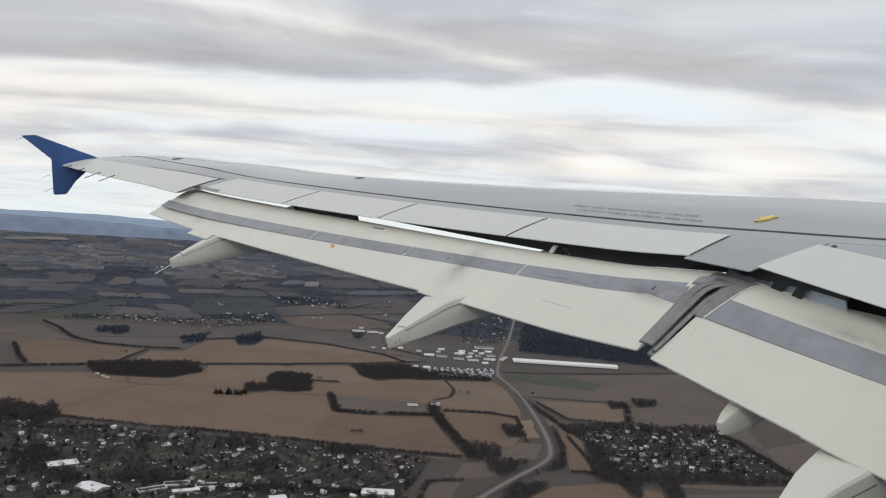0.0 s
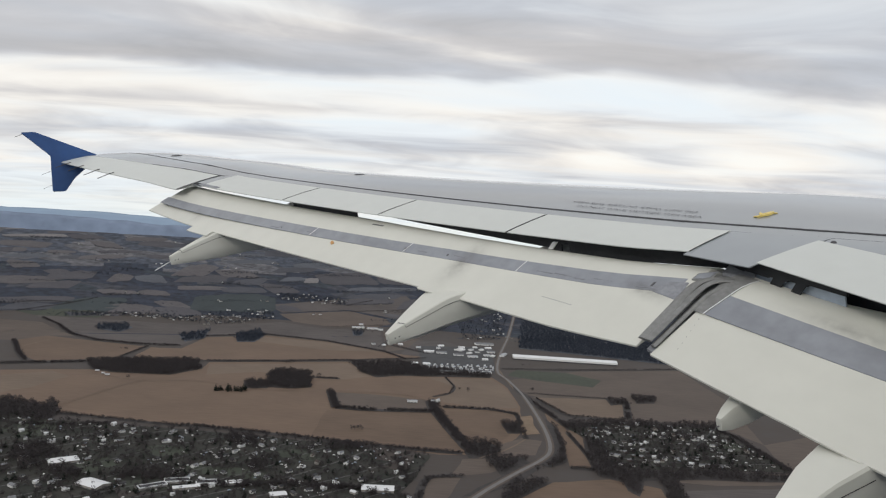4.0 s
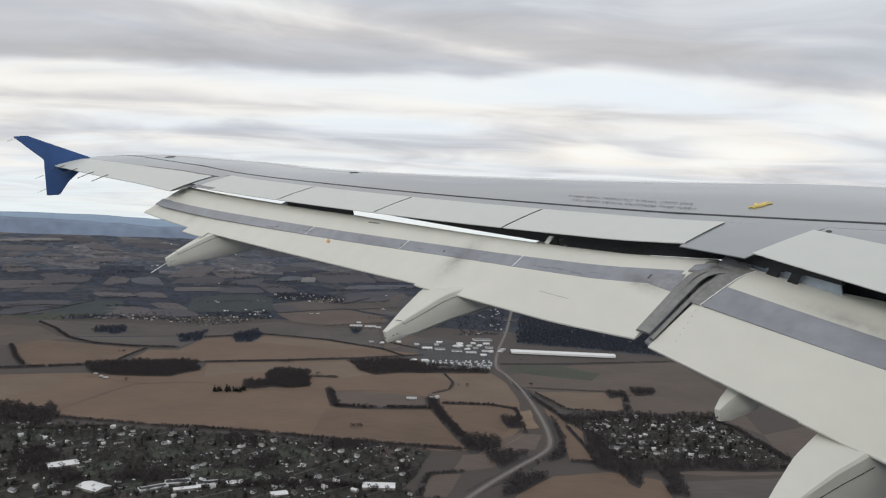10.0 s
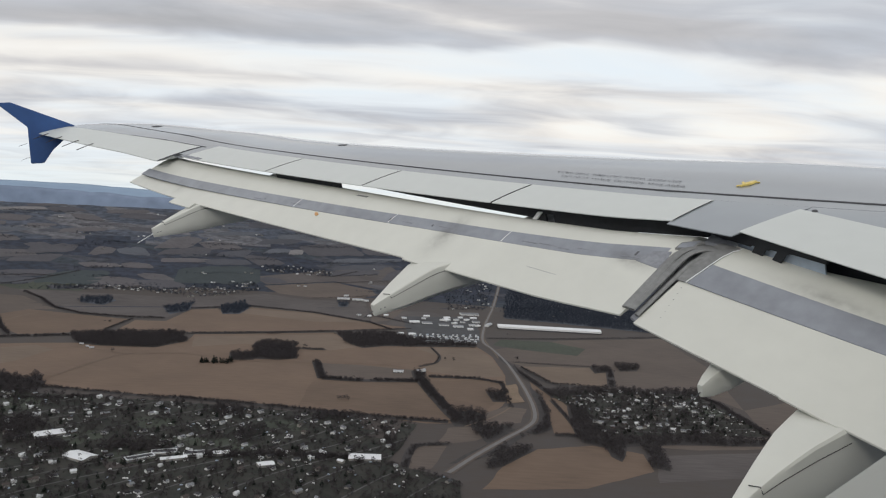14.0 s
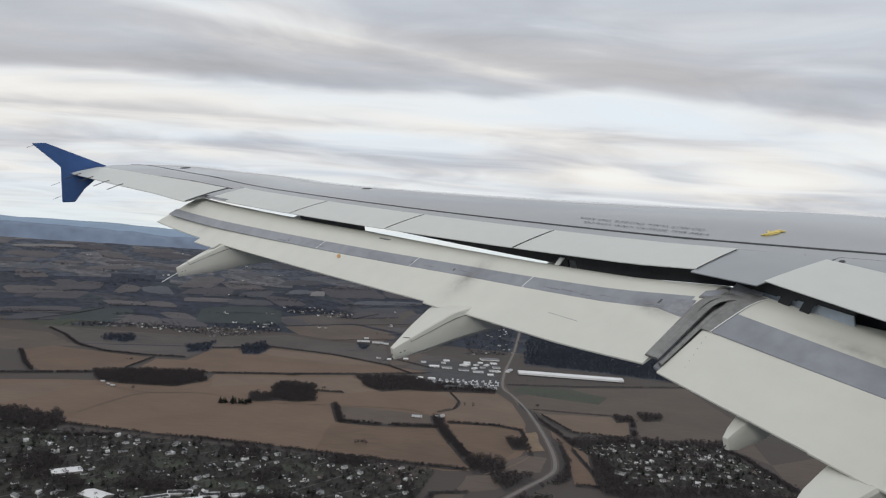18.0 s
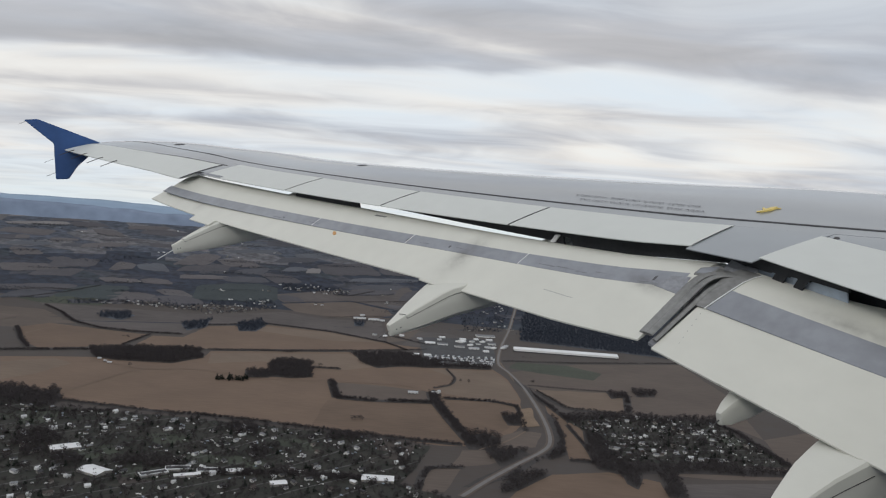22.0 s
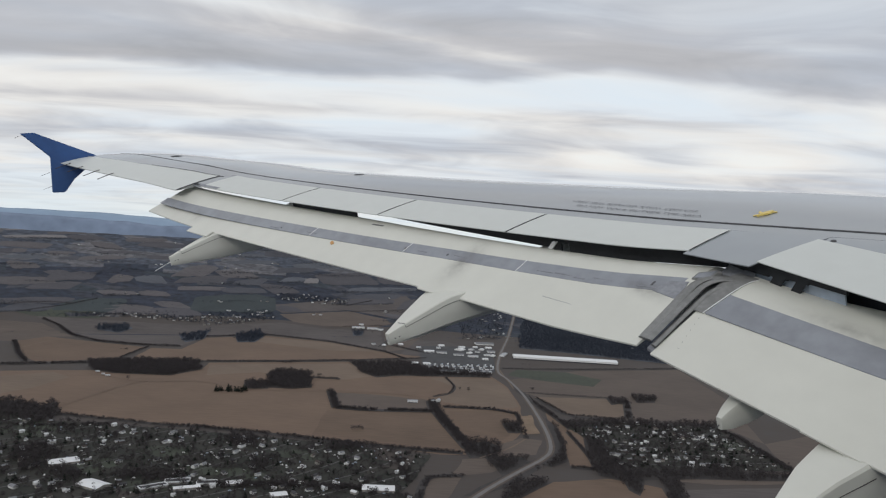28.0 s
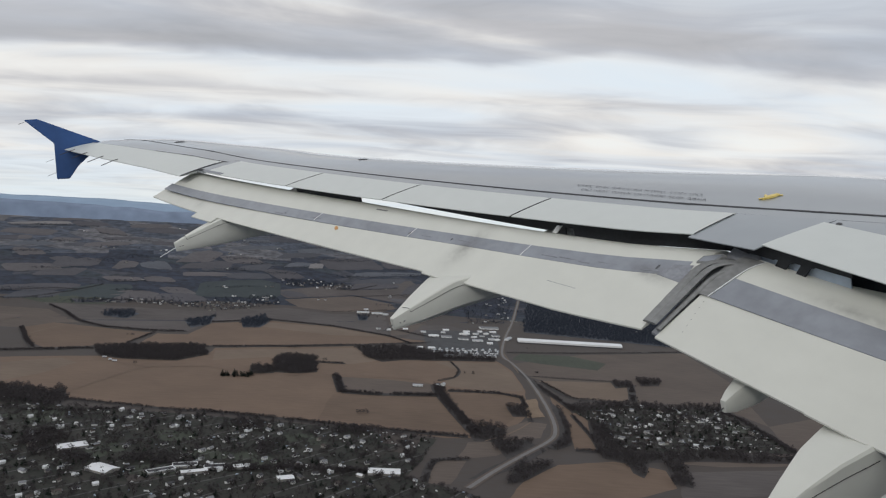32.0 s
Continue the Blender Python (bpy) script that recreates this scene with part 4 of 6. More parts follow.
# one bare tree: a tapered trunk, limbs and a crown of many small twig clumps
def tree_shape(seed, clumps, evergreen=False, size=1.0):
    r = np.random.default_rng(seed)
    tv, tf, cv, cf = [], [], [], []

    def limb(a, b, r0, r1):
        o = len(tv)
        for p, rr in ((a, r0), (b, r1)):
            for k in range(4):
                tv.append((p[0] + rr * math.cos(k * math.pi / 2), p[1] + rr * math.sin(k * math.pi / 2), p[2]))
        for k in range(4):
            tf.append((o + k, o + (k + 1) % 4, o + 4 + (k + 1) % 4, o + 4 + k))

    limb((0, 0, -0.02), (0, 0, 0.55), 0.028, 0.014)
    for k in range(4):
        a = k * 1.6 + seed
        limb((0, 0, 0.28 + 0.06 * k), (0.24 * math.cos(a), 0.24 * math.sin(a), 0.6 + 0.06 * k), 0.013, 0.005)
    for k in range(clumps):
        if evergreen:
            z = 0.08 + 0.9 * (k + 0.5) / clumps
            rad = 0.24 * (1 - z) * (0.7 + 0.5 * r.random())
            a = r.random() * 6.28
            c = np.array([rad * math.cos(a), rad * math.sin(a), z])
            s = 0.05 + 0.14 * (1 - z)
        else:
            while True:
                q = r.uniform(-1, 1, 3)
                if 0.25 < np.dot(q, q) < 1:
                    break
            c = np.array([0, 0, 0.62]) + q * np.array([0.36, 0.36, 0.36])
            s = (0.05 + 0.04 * r.random()) * size
        o = len(cv)
        pts = r.normal(size=(4, 3)) * s * np.array([1, 1, 0.8])
        for p in pts:
            cv.append(tuple(c + p))
        cf += [(o, o + 1, o + 2), (o, o + 2, o + 3)] if not evergreen else [(o, o + 1, o + 2), (o, o + 2, o + 3), (o, o + 3, o + 1), (o + 1, o + 3, o + 2)]
    return np.array(tv), np.array(tf), np.array(cv), np.array(cf)


SHAPES = [tree_shape(s, 60, size=0.8) for s in range(6)]
MIDSHAPES = [tree_shape(60 + s, 31, size=1.0) for s in range(6)]
FARSHAPES = [tree_shape(40 + s, 16, size=1.35) for s in range(4)]
PINES = [tree_shape(20 + s, 22, True) for s in range(3)]


def plant_stuff(name, spots, heights, label, mats, shapes, group=""):
    """Many trees in one mesh."""
    vs, quads, tris, o = [], [], [], 0
    for (x, y), h in zip(spots, heights):
        tv, tf, cv, cf = shapes[int(rng.integers(len(shapes)))]
        a = rng.random() * 6.28
        ca, sa = math.cos(a), math.sin(a)
        w = h * rng.uniform(0.85, 1.3)
        z = rise(x, y)
        for arr, fac, out in ((tv, tf, quads), (cv, cf, tris)):
            p = np.empty_like(arr)
            p[:, 0] = x + w * (arr[:, 0] * ca - arr[:, 1] * sa)
            p[:, 1] = y + w * (arr[:, 0] * sa + arr[:, 1] * ca)
            p[:, 2] = z + h * arr[:, 2]
            vs.append(p)
            out.append(fac + o)
            o += len(arr)
    if not vs:
        return
    q, t = np.concatenate(quads), np.concatenate(tris)
    me = mesh_of(name, np.concatenate(vs), q.tolist() + t.tolist(), mats, [0] * len(q) + [1] * len(t))
    return tagged(new(name, me), label, "trees", group, "stuff")


def by_road(p, gap=20.0):
    """True close to the highway."""
    for (x0, y0), (x1, y1) in zip(ROAD, ROAD[1:]):
        k = ((p[0] - x0) * (x1 - x0) + (p[1] - y0) * (y1 - y0)) / ((x1 - x0) ** 2 + (y1 - y0) ** 2)
        k = min(1.0, max(0.0, k))
        if math.hypot(p[0] - x0 - k * (x1 - x0), p[1] - y0 - k * (y1 - y0)) < gap:
            return True
    return False


def wood(step, pts):
    """A closed canopy of bare trees over a floor of leaf litter."""
    xs, ys = [p[0] for p in pts], [p[1] for p in pts]
    far = max(ys) > 2600
    spots = []
    for x in np.arange(min(xs), max(xs), step):
        for y in np.arange(min(ys), max(ys), step):
            p = (x + rng.uniform(-0.5, 0.5) * step, y + rng.uniform(-0.5, 0.5) * step)
            w = Vector((p[0] / 45, p[1] / 45, 3))
            if inside((p[0] + 14 * noise.noise(w), p[1] + 18 * noise.noise(w + Vector((9, 4, 2)))), pts):
                if not by_road(p):
                    spots.append(p)
    # far woods get the haze-tinted floor, and the haze-tinted colour on trunks too
    sheet("wood_floor", FAR_FLOOR if far else SCRUB, pts, "dark brown leaf litter under bare trees, haze-blue in far woods", "undergrowth")
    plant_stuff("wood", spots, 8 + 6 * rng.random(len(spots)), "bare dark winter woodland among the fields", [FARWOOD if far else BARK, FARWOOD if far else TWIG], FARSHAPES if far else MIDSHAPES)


def hedge(pts, wide=1.0):
    spots = []
    LAYER[0] += 1
    ribbon("scrub_strip", SCRUB, pts, 9 * wide, "dark dry scrub along a field edge", "undergrowth", 0.86)
    for (x0, y0), (x1, y1) in zip(pts, pts[1:]):
        n = int(math.hypot(x1 - x0, y1 - y0) / (2.3 / wide))
        for k in range(n):
            if noise.noise(Vector((x0 + (x1 - x0) * k / n, y0 + (y1 - y0) * k / n, 0)) / 40) > -0.4:
                spots.append((x0 + (x1 - x0) * k / n + rng.normal() * 1.7 * wide, y0 + (y1 - y0) * k / n + rng.normal() * 1.7 * wide))
    spots = [p for p in spots if not by_road(p, 13)]
    plant_stuff("hedgerow", spots, rng.uniform(2.5, 4.5, len(spots)) * (0.75 + 0.45 * wide), "bare brown hedgerow between fields", [BARK, TWIG], MIDSHAPES)


sheet("pasture", PASTURE, [(-2300, 600), (2100, 600), (2100, 2700), (1000, 3050), (-100, 3050), (-1050, 2900), (-2300, 2500)], "grey-brown rough pasture on the valley floor")
field("tan", [(-1248, 1724), (-1020, 1825), (-934, 1855), (-672, 1962), (-684, 2065), (-300, 2226), (-200, 2037), (-49, 2070), (134, 2130), (173, 1979), (188, 1762), (169, 1524), (105, 1350), (-1, 1328), (-219, 1372), (-511, 1398), (-801, 1441), (-1064, 1474)])
field("pale", [(-1109, 1699), (-997, 1810), (-930, 1765), (-945, 1627), (-990, 1521)])
field("pale", [(-673, 2032), (-299, 2195), (-206, 2018), (-275, 1947), (-513, 1974), (-633, 1893)])
field("brown", [(-284, 1786), (-180, 1790), (-35, 1767), (-28, 1664), (-174, 1625), (-249, 1627)])
field("pale", [(-48, 2053), (132, 2095), (171, 1956), (184, 1755), (113, 1724), (4, 1754), (-22, 1796), (25, 1877), (17, 1962)])
field("tan", [(-260, 1603), (-27, 1642), (57, 1376), (-44, 1336), (-132, 1365), (-256, 1392)])
field("tan", [(-5, 1659), (112, 1701), (163, 1670), (164, 1560), (96, 1385), (61, 1384)])
field("tan", [(-1367, 2248), (-1307, 2328), (-1212, 2305), (-942, 2249), (-933, 2039), (-1104, 1920), (-1217, 2018)])
field("brown", [(-1656, 2521), (-1448, 2540), (-1233, 2362), (-1307, 2328), (-1343, 2208), (-1436, 2192)])
field("tan", [(-929, 2242), (-839, 2256), (-847, 2511), (-675, 2650), (-436, 2595), (-217, 2449), (-70, 2399), (-306, 2265), (-718, 2091), (-905, 2050)])
field("pale", [(-687, 2614), (-434, 2582), (-237, 2453), (-403, 2410), (-676, 2503)])
field("grey", [(-1520, 2628), (-1312, 2668), (-974, 2723), (-678, 2917), (-487, 2882), (-276, 2932), (-220, 2485), (-441, 2622), (-685, 2685), (-860, 2549), (-862, 2318), (-1139, 2324), (-1346, 2483)])
field("brown", [(-725, 3059), (-452, 3249), (-213, 3148), (-317, 2984), (-495, 2924), (-639, 2947)])
field("grey", [(-809, 3193), (-583, 3399), (-228, 3677), (-114, 3438), (-216, 3192), (-455, 3270), (-719, 3084)])
field("green", [(-1622, 2658), (-1510, 2836), (-1313, 2801), (-1320, 2684), (-1520, 2628)])
field("brown", [(-265, 2937), (-74, 2769), (-108, 2583), (-209, 2464)])
field("grey", [(-118, 2781), (-9, 2798), (57, 2707), (-99, 2411), (-158, 2436)])
field("brown", [(418, 2319), (794, 2469), (784, 2026), (695, 1556), (639, 1710), (409, 1706), (287, 1845), (208, 1931), (182, 2094)])
field("pale", [(233, 1882), (440, 1914), (459, 1854), (440, 1714), (407, 1700), (296, 1715)])
field("tan", [(244, 1736), (282, 1588), (307, 1430), (298, 1314), (236, 1302), (241, 1416), (235, 1562)])
field("green", [(222, 2271), (384, 2278), (473, 2187), (425, 2072), (267, 2121), (187, 2165)])
field("tan", [(133, 1139), (193, 1215), (297, 1252), (338, 1236), (377, 1220), (371, 1136), (245, 1047), (86, 1022)])
field("brown", [(404, 1263), (568, 1335), (676, 1362), (632, 1290), (487, 1258)])
field("grey", [(394, 1212), (623, 1271), (583, 1147), (365, 1088)])
field("brown", [(695, 1556), (654, 1295), (765, 1346), (902, 1696)])
field("brown", [(40, 1309), (125, 1333), (145, 1317), (89, 1242), (20, 1211)])
field("brown", [(-22, 1191), (39, 1214), (12, 1094), (-31, 1086)])
field("brown", [(85, 1382), (165, 1480), (205, 1468), (181, 1366), (114, 1331)])
wood(7, [(-994, 1970), (-908, 2020), (-732, 2086), (-668, 1963), (-716, 1858), (-855, 1842), (-922, 1859)])
wood(7, [(-487, 1983), (-446, 2022), (-383, 2009), (-339, 1823), (-380, 1797), (-446, 1791)])
wood(8, [(-517, 1840), (-459, 1858), (-439, 1779), (-491, 1764)])
wood(9, [(-1270, 2584), (-1194, 2640), (-1142, 2590), (-1147, 2497), (-1234, 2514)])
wood(9, [(-948, 2523), (-914, 2616), (-889, 2674), (-847, 2483), (-877, 2388)])
wood(9, [(-781, 2628), (-724, 2750), (-672, 2621), (-669, 2479), (-721, 2456)])
wood(8, [(-294, 2207), (-146, 2282), (-62, 2192), (136, 2166), (130, 2111), (-49, 2070), (-130, 2060), (-192, 2006), (-241, 2066)])
wood(9.5, [(356, 3536), (635, 3620), (932, 3439), (799, 2583), (628, 2641), (439, 2698), (273, 2741)])
wood(8, [(430, 1925), (481, 1926), (482, 1886), (428, 1846)])
wood(8, [(513, 1963), (577, 1981), (556, 1907), (504, 1892)])
wood(8, [(129, 1590), (178, 1611), (172, 1516), (138, 1508)])
wood(8, [(41, 1403), (87, 1437), (115, 1408), (106, 1329), (53, 1318)])
wood(8, [(235, 1662), (251, 1590), (252, 1491), (236, 1335), (199, 1295), (166, 1321), (212, 1391), (231, 1495)])
wood(8, [(82, 1324), (153, 1346), (183, 1291), (134, 1198), (74, 1134), (38, 1118), (107, 1227)])
wood(9, [(268, 1624), (391, 1685), (510, 1683), (656, 1719), (639, 1674), (497, 1640), (380, 1636), (272, 1567)])
hedge([(624, 1675), (652, 1590), (665, 1367)], 2.4)
wood(8, [(296, 1509), (322, 1473), (321, 1352), (362, 1314), (519, 1345), (666, 1340), (638, 1304), (445, 1279), (325, 1245), (280, 1266), (278, 1365)])
wood(8, [(318, 1255), (357, 1254), (329, 1174), (316, 1198)])
wood(8, [(389, 1260), (419, 1263), (399, 1141), (372, 1156)])
wood(8, [(113, 1172), (169, 1219), (193, 1215), (127, 1123), (99, 1109)])
wood(8, [(-1024, 1500), (-912, 1511), (-840, 1489), (-829, 1523), (-767, 1431), (-758, 1367), (-831, 1379), (-931, 1367)])
wood(9, [(-194, 3226), (-100, 3411), (63, 3561), (62, 3348), (-36, 3065), (-124, 2900)])
wood(9, [(-385, 2882), (-342, 2902), (-336, 2804), (-369, 2789)])
hedge([(-1204, 1841), (-1067, 1908), (-979, 1957)], 2.2)
hedge([(-712, 2074), (-494, 2154), (-303, 2245)], 1.7)
hedge([(-303, 2245), (-69, 2377)], 1.2)
hedge([(-1482, 2606), (-1382, 2530), (-1248, 2383), (-1129, 2303), (-975, 2283), (-858, 2308)], 2.0)
hedge([(-855, 2536), (-682, 2673), (-438, 2608), (-218, 2460), (-132, 2331)], 1.6)
hedge([(-946, 2259), (-937, 2048)], 1.3)
hedge([(-1343, 2208), (-1214, 2020), (-1134, 1918)], 2.0)
hedge([(-367, 1949), (-288, 1951)], 1.6)
hedge([(-286, 1798), (-244, 1629)], 2.6)
hedge([(-244, 1629), (-162, 1629), (-27, 1653)], 2.6)
hedge([(-31, 1756), (-19, 1666), (42, 1419), (58, 1369)], 3.2)
hedge([(-1, 1705), (113, 1712), (171, 1683)], 2.0)
hedge([(171, 1683), (175, 1581), (173, 1473)], 1.4)
hedge([(0, 2069), (25, 1949), (12, 1859), (-28, 1808)], 0.9)
hedge([(-514, 1405), (-365, 1391), (-219, 1369), (-87, 1352), (41, 1344)], 2.0)
hedge([(-772, 1430), (-628, 1412), (-511, 1398)], 1.6)
hedge([(190, 2000), (230, 1791), (254, 1704), (277, 1596)], 2.0)
hedge([(239, 1871), (294, 1704), (406, 1694)], 1.5)
hedge([(479, 1898), (439, 1708)], 2.2)
hedge([(177, 2275), (422, 2340), (801, 2493)], 1.1)
hedge([(269, 1548), (283, 1387), (281, 1298)], 1.2)
hedge([(39, 1214), (-18, 1192), (-31, 1086)], 1.6)
hedge([(236, 1302), (297, 1301)], 1.6)
hedge([(-1622, 2658), (-1527, 2827), (-1471, 2981)], 1.3)
hedge([(-1457, 2740), (-1160, 2804)], 1.1)
hedge([(-493, 2914), (-277, 3049)])
hedge([(-450, 3239), (-206, 3393)])
hedge([(-491, 3332), (-381, 3503)], 1.2)
hedge([(208, 1931), (336, 1926), (443, 1929)], 0.8)
hedge([(-236, 2639), (-63, 2473)], 1.3)
hedge([(-1698, 2780), (-1606, 2848), (-1483, 2871)], 1.2)
track([(-936, 1830), (-849, 1799), (-749, 1766), (-624, 1806), (-455, 1761), (-280, 1794)])
track([(-799, 1511), (-769, 1719), (-737, 1770)])
track([(-252, 1795), (-111, 1810), (-31, 1756)])
track([(-1259, 2105), (-1260, 2245), (-1225, 2312)])
track([(72, 1322), (129, 1392), (173, 1473)])
track([(167, 2252), (188, 1969)])
wood(8, [(-721, 1202), (-689, 1229), (-641, 1193), (-605, 1113), (-648, 1083)])
wood(8, [(-610, 1106), (-578, 1129), (-546, 1092), (-581, 1070)])
wood(8, [(-507, 1110), (-448, 1138), (-392, 1132), (-397, 1099), (-485, 1083)])
wood(8, [(-407, 1349), (-361, 1375), (-333, 1313), (-371, 1284)])
wood(8, [(-329, 1220), (-303, 1238), (-281, 1170), (-308, 1154)])
wood(8, [(-217, 1361), (-130, 1350), (-146, 1311), (-207, 1305)])
hedge([(-358, 1086), (-260, 1109), (-121, 1119)], 3.0)
hedge([(-804, 1335), (-716, 1348), (-637, 1384)], 2.0)
hedge([(-124, 1302), (-71, 1273), (-53, 1163)], 2.0)
far_field("pale", -2406, 3879, 54, 37, -12, 18)
far_field("pale", -2237, 3815, 124, 82, -14, 24)
far_field("brown", -2018, 3928, 69, 46, -21, 40)
far_field("tan", -2146, 3963, 80, 54, -11, 20)
far_field("grey", -1882, 4134, 136, 92, -12, 26)
far_field("tan", -2198, 3654, 114, 36, -28, 45)
far_field("tan", -2173, 3539, 42, 26, -19, 30)
far_field("tan", -1866, 3843, 67, 18, -24, 49)
far_field("brown", -1751, 3762, 91, 57, -10, 19)
far_field("tan", -1741, 4056, 94, 60, -14, 31)
far_field("brown", -1653, 3999, 88, 36, -20, 46)
far_field("tan", -1776, 3628, 90, 55, -17, 32)
far_field("grey", -1902, 3545, 40, 24, -15, 27)
far_field("tan", -2007, 3339, 50, 30, -31, 50)
far_field("brown", -1820, 3295, 44, 26, -17, 30)
far_field("tan", -1860, 3116, 84, 64, -32, 52)
far_field("brown", -1737, 3264, 80, 57, -30, 56)
far_field("brown", -1720, 3092, 76, 42, -28, 49)
far_field("tan", -1536, 3328, 42, 24, -26, 54)
far_field("blue", -1425, 3380, 61, 23, -24, 55)
far_field("tan", -1443, 3103, 66, 35, -16, 34)
far_field("tan", -1310, 3158, 52, 28, -17, 40)
far_field("brown", -1661, 2845, 128, 67, -26, 42)
far_field("grey", -1615, 2737, 76, 39, -30, 50)
far_field("green", -1443, 2875, 104, 33, -48, 94)
far_field("tan", -1281, 2864, 82, 41, -34, 72)
far_field("tan", -1173, 3014, 48, 24, -20, 48)
far_field("brown", -1106, 2904, 77, 38, -28, 71)
far_field("green", -948, 3161, 159, 82, -40, 128)
far_field("tan", -1290, 3633, 73, 42, -33, 90)
far_field("brown", -1211, 3494, 98, 56, -19, 54)
far_field("tan", -1158, 3340, 97, 52, -12, 33)
far_field("tan", -1102, 3669, 87, 32, -20, 62)
far_field("blue", -1102, 3930, 119, 71, -10, 32)
far_field("blue", -1112, 4072, 96, 58, -8, 28)
far_field("grey", -1000, 3559, 66, 37, -15, 50)
far_field("blue", -814, 3710, 54, 30, -10, 42)
far_field("pale", -727, 3735, 33, 18, -9, 44)
far_field("brown", -567, 3860, 136, 76, -18, 114)
far_field("brown", -835, 3503, 63, 34, -20, 76)
far_field("blue", -795, 4034, 88, 52, -10, 46)
far_field("blue", -352, 3750, 168, 90, -4, 40)
far_field("grey", -377, 3587, 120, 62, -6, 44)
far_field("brown", -403, 3463, 128, 66, -6, 49)
far_field("grey", -982, 3395, 90, 48, -15, 49)
far_field("brown", -714, 3164, 44, 22, -12, 49)
far_field("brown", -295, 3973, 110, 36, -8, 84)
far_field("brown", -171, 3516, 70, 35, -6, 102)
far_field("grey", -847, 3902, 96, 55, -10, 44)
far_field("blue", -365, 4165, 94, 54, -6, 62)
far_field("tan", -1979, 3613, 53, 33, -12, 22)
far_field("blue", -2078, 3472, 79, 50, -16, 26)
far_field("brown", -1548, 3774, 47, 29, -12, 30)
far_field("grey", -1159, 3471, 58, 32, -17, 48)


# ------------------------------------------------------------------ road, town and village
ribbon("verge", FIELD["brown"], ROAD, 16, "dry grass verge along the highway", "verge", 0.8)
ribbon("road", ASPHALT, ROAD, 7.4, "grey two-lane highway winding through the fields", "road", 1.0)
sheet("town_ground", LAWN, TOWN, "dark lawns and yards of the town", "ground")
sheet("village_ground", LAWN, VILLAGE, "dark lawns and yards of the village", "ground")


sheet("green", FIELD["green"], [(-812, 1366), (-733, 1360), (-700, 1282), (-753, 1252)], "dull winter grass between houses", "lawn")
sheet("green", FIELD["green"], [(-593, 1157), (-552, 1187), (-518, 1152), (-552, 1096)], "dull winter grass between houses", "lawn")
sheet("green", PASTURE, [(-128, 1336), (-43, 1326), (-57, 1219), (-107, 1234)], "dull winter grass between houses", "lawn")
sheet("green", PASTURE, [(-480, 1054), (-439, 1076), (-416, 1042), (-454, 1017)], "dull winter grass between houses", "lawn")


def streets(poly, angle, gap, width, label):
    """Parallel streets clipped to a quarter; returns their house lots."""
    lots = []
    u = Vector((math.cos(radians(angle)), math.sin(radians(angle))))
    v = Vector((-u.y, u.x))
    c = sum((Vector(p) for p in poly), Vector((0, 0))) / len(poly)
    for i in range(-9, 10):
        run = []
        for k in range(-130, 131):
            s = k * 6.0
            p = c + v * (i * gap + 14 * math.sin(s / 90 + i)) + u * s
            if inside((p.x, p.y), poly):
                run.append((p.x, p.y))
            elif len(run) > 8:
                break
            else:
                run = []
        if len(run) < 8:
            continue
        ribbon("street", STREET, run[::4] + [run[-1]], width * 0.55, label, "street", 1.1 + 0.02 * i)
        for k in range(1, len(run), 4):
            for side in (-1, 1):
                d = Vector(run[k]) - Vector(run[k - 1])
                heading = math.atan2(d.y, d.x)
                off = v * side * (15 + rng.uniform(-4, 11))
                q = Vector(run[k]) + off + u * rng.uniform(-11, 11)
                if inside((q.x, q.y), poly) and rng.random() < 0.5 + 0.9 * noise.noise(Vector((q.x / 80, q.y / 80, 6))):
                    lots.append((q.x, q.y, heading + rng.normal() * 0.16 + (math.pi / 2 if rng.random() < 0.4 else 0)))
    return lots


def box_verts(l, w, h):
    return [(-l / 2, -w / 2, 0), (l / 2, -w / 2, 0), (l / 2, w / 2, 0), (-l / 2, w / 2, 0), (-l / 2, -w / 2, h), (l / 2, -w / 2, h), (l / 2, w / 2, h), (-l / 2, w / 2, h)]


BOX = [(0, 3, 2, 1), (4, 5, 6, 7), (0, 1, 5, 4), (1, 2, 6, 5), (2, 3, 7, 6), (3, 0, 4, 7)]


def gable(l, w, h, r, over=0.5):
    """Gable ends with the walls, and a roof of two thick slopes."""
    wall = box_verts(l, w, h) + [(-l / 2, 0, h + r), (l / 2, 0, h + r)]
    wf = [BOX[0], *BOX[2:4], BOX[4], BOX[5], (5, 6, 9), (7, 4, 8)]
    k = (h + r) + 0.05
    e = over * r / (w / 2)
    L, Wd = l / 2 + over, w / 2 + over
    rv = [(-L, -Wd, h - e + 0.05), (L, -Wd, h - e + 0.05), (L, 0, k), (-L, 0, k), (L, Wd, h - e + 0.05), (-L, Wd, h - e + 0.05)]
    rv += [(x, y, z + 0.25) for x, y, z in rv]
    rf = [(6, 7, 8, 9), (9, 8, 10, 11), (0, 3, 2, 1), (3, 5, 4, 2), (0, 1, 7, 6), (4, 5, 11, 10), (0, 6, 9, 3), (3, 9, 11, 5), (1, 2, 8, 7), (2, 4, 10, 8)]
    return wall, wf, rv, rf


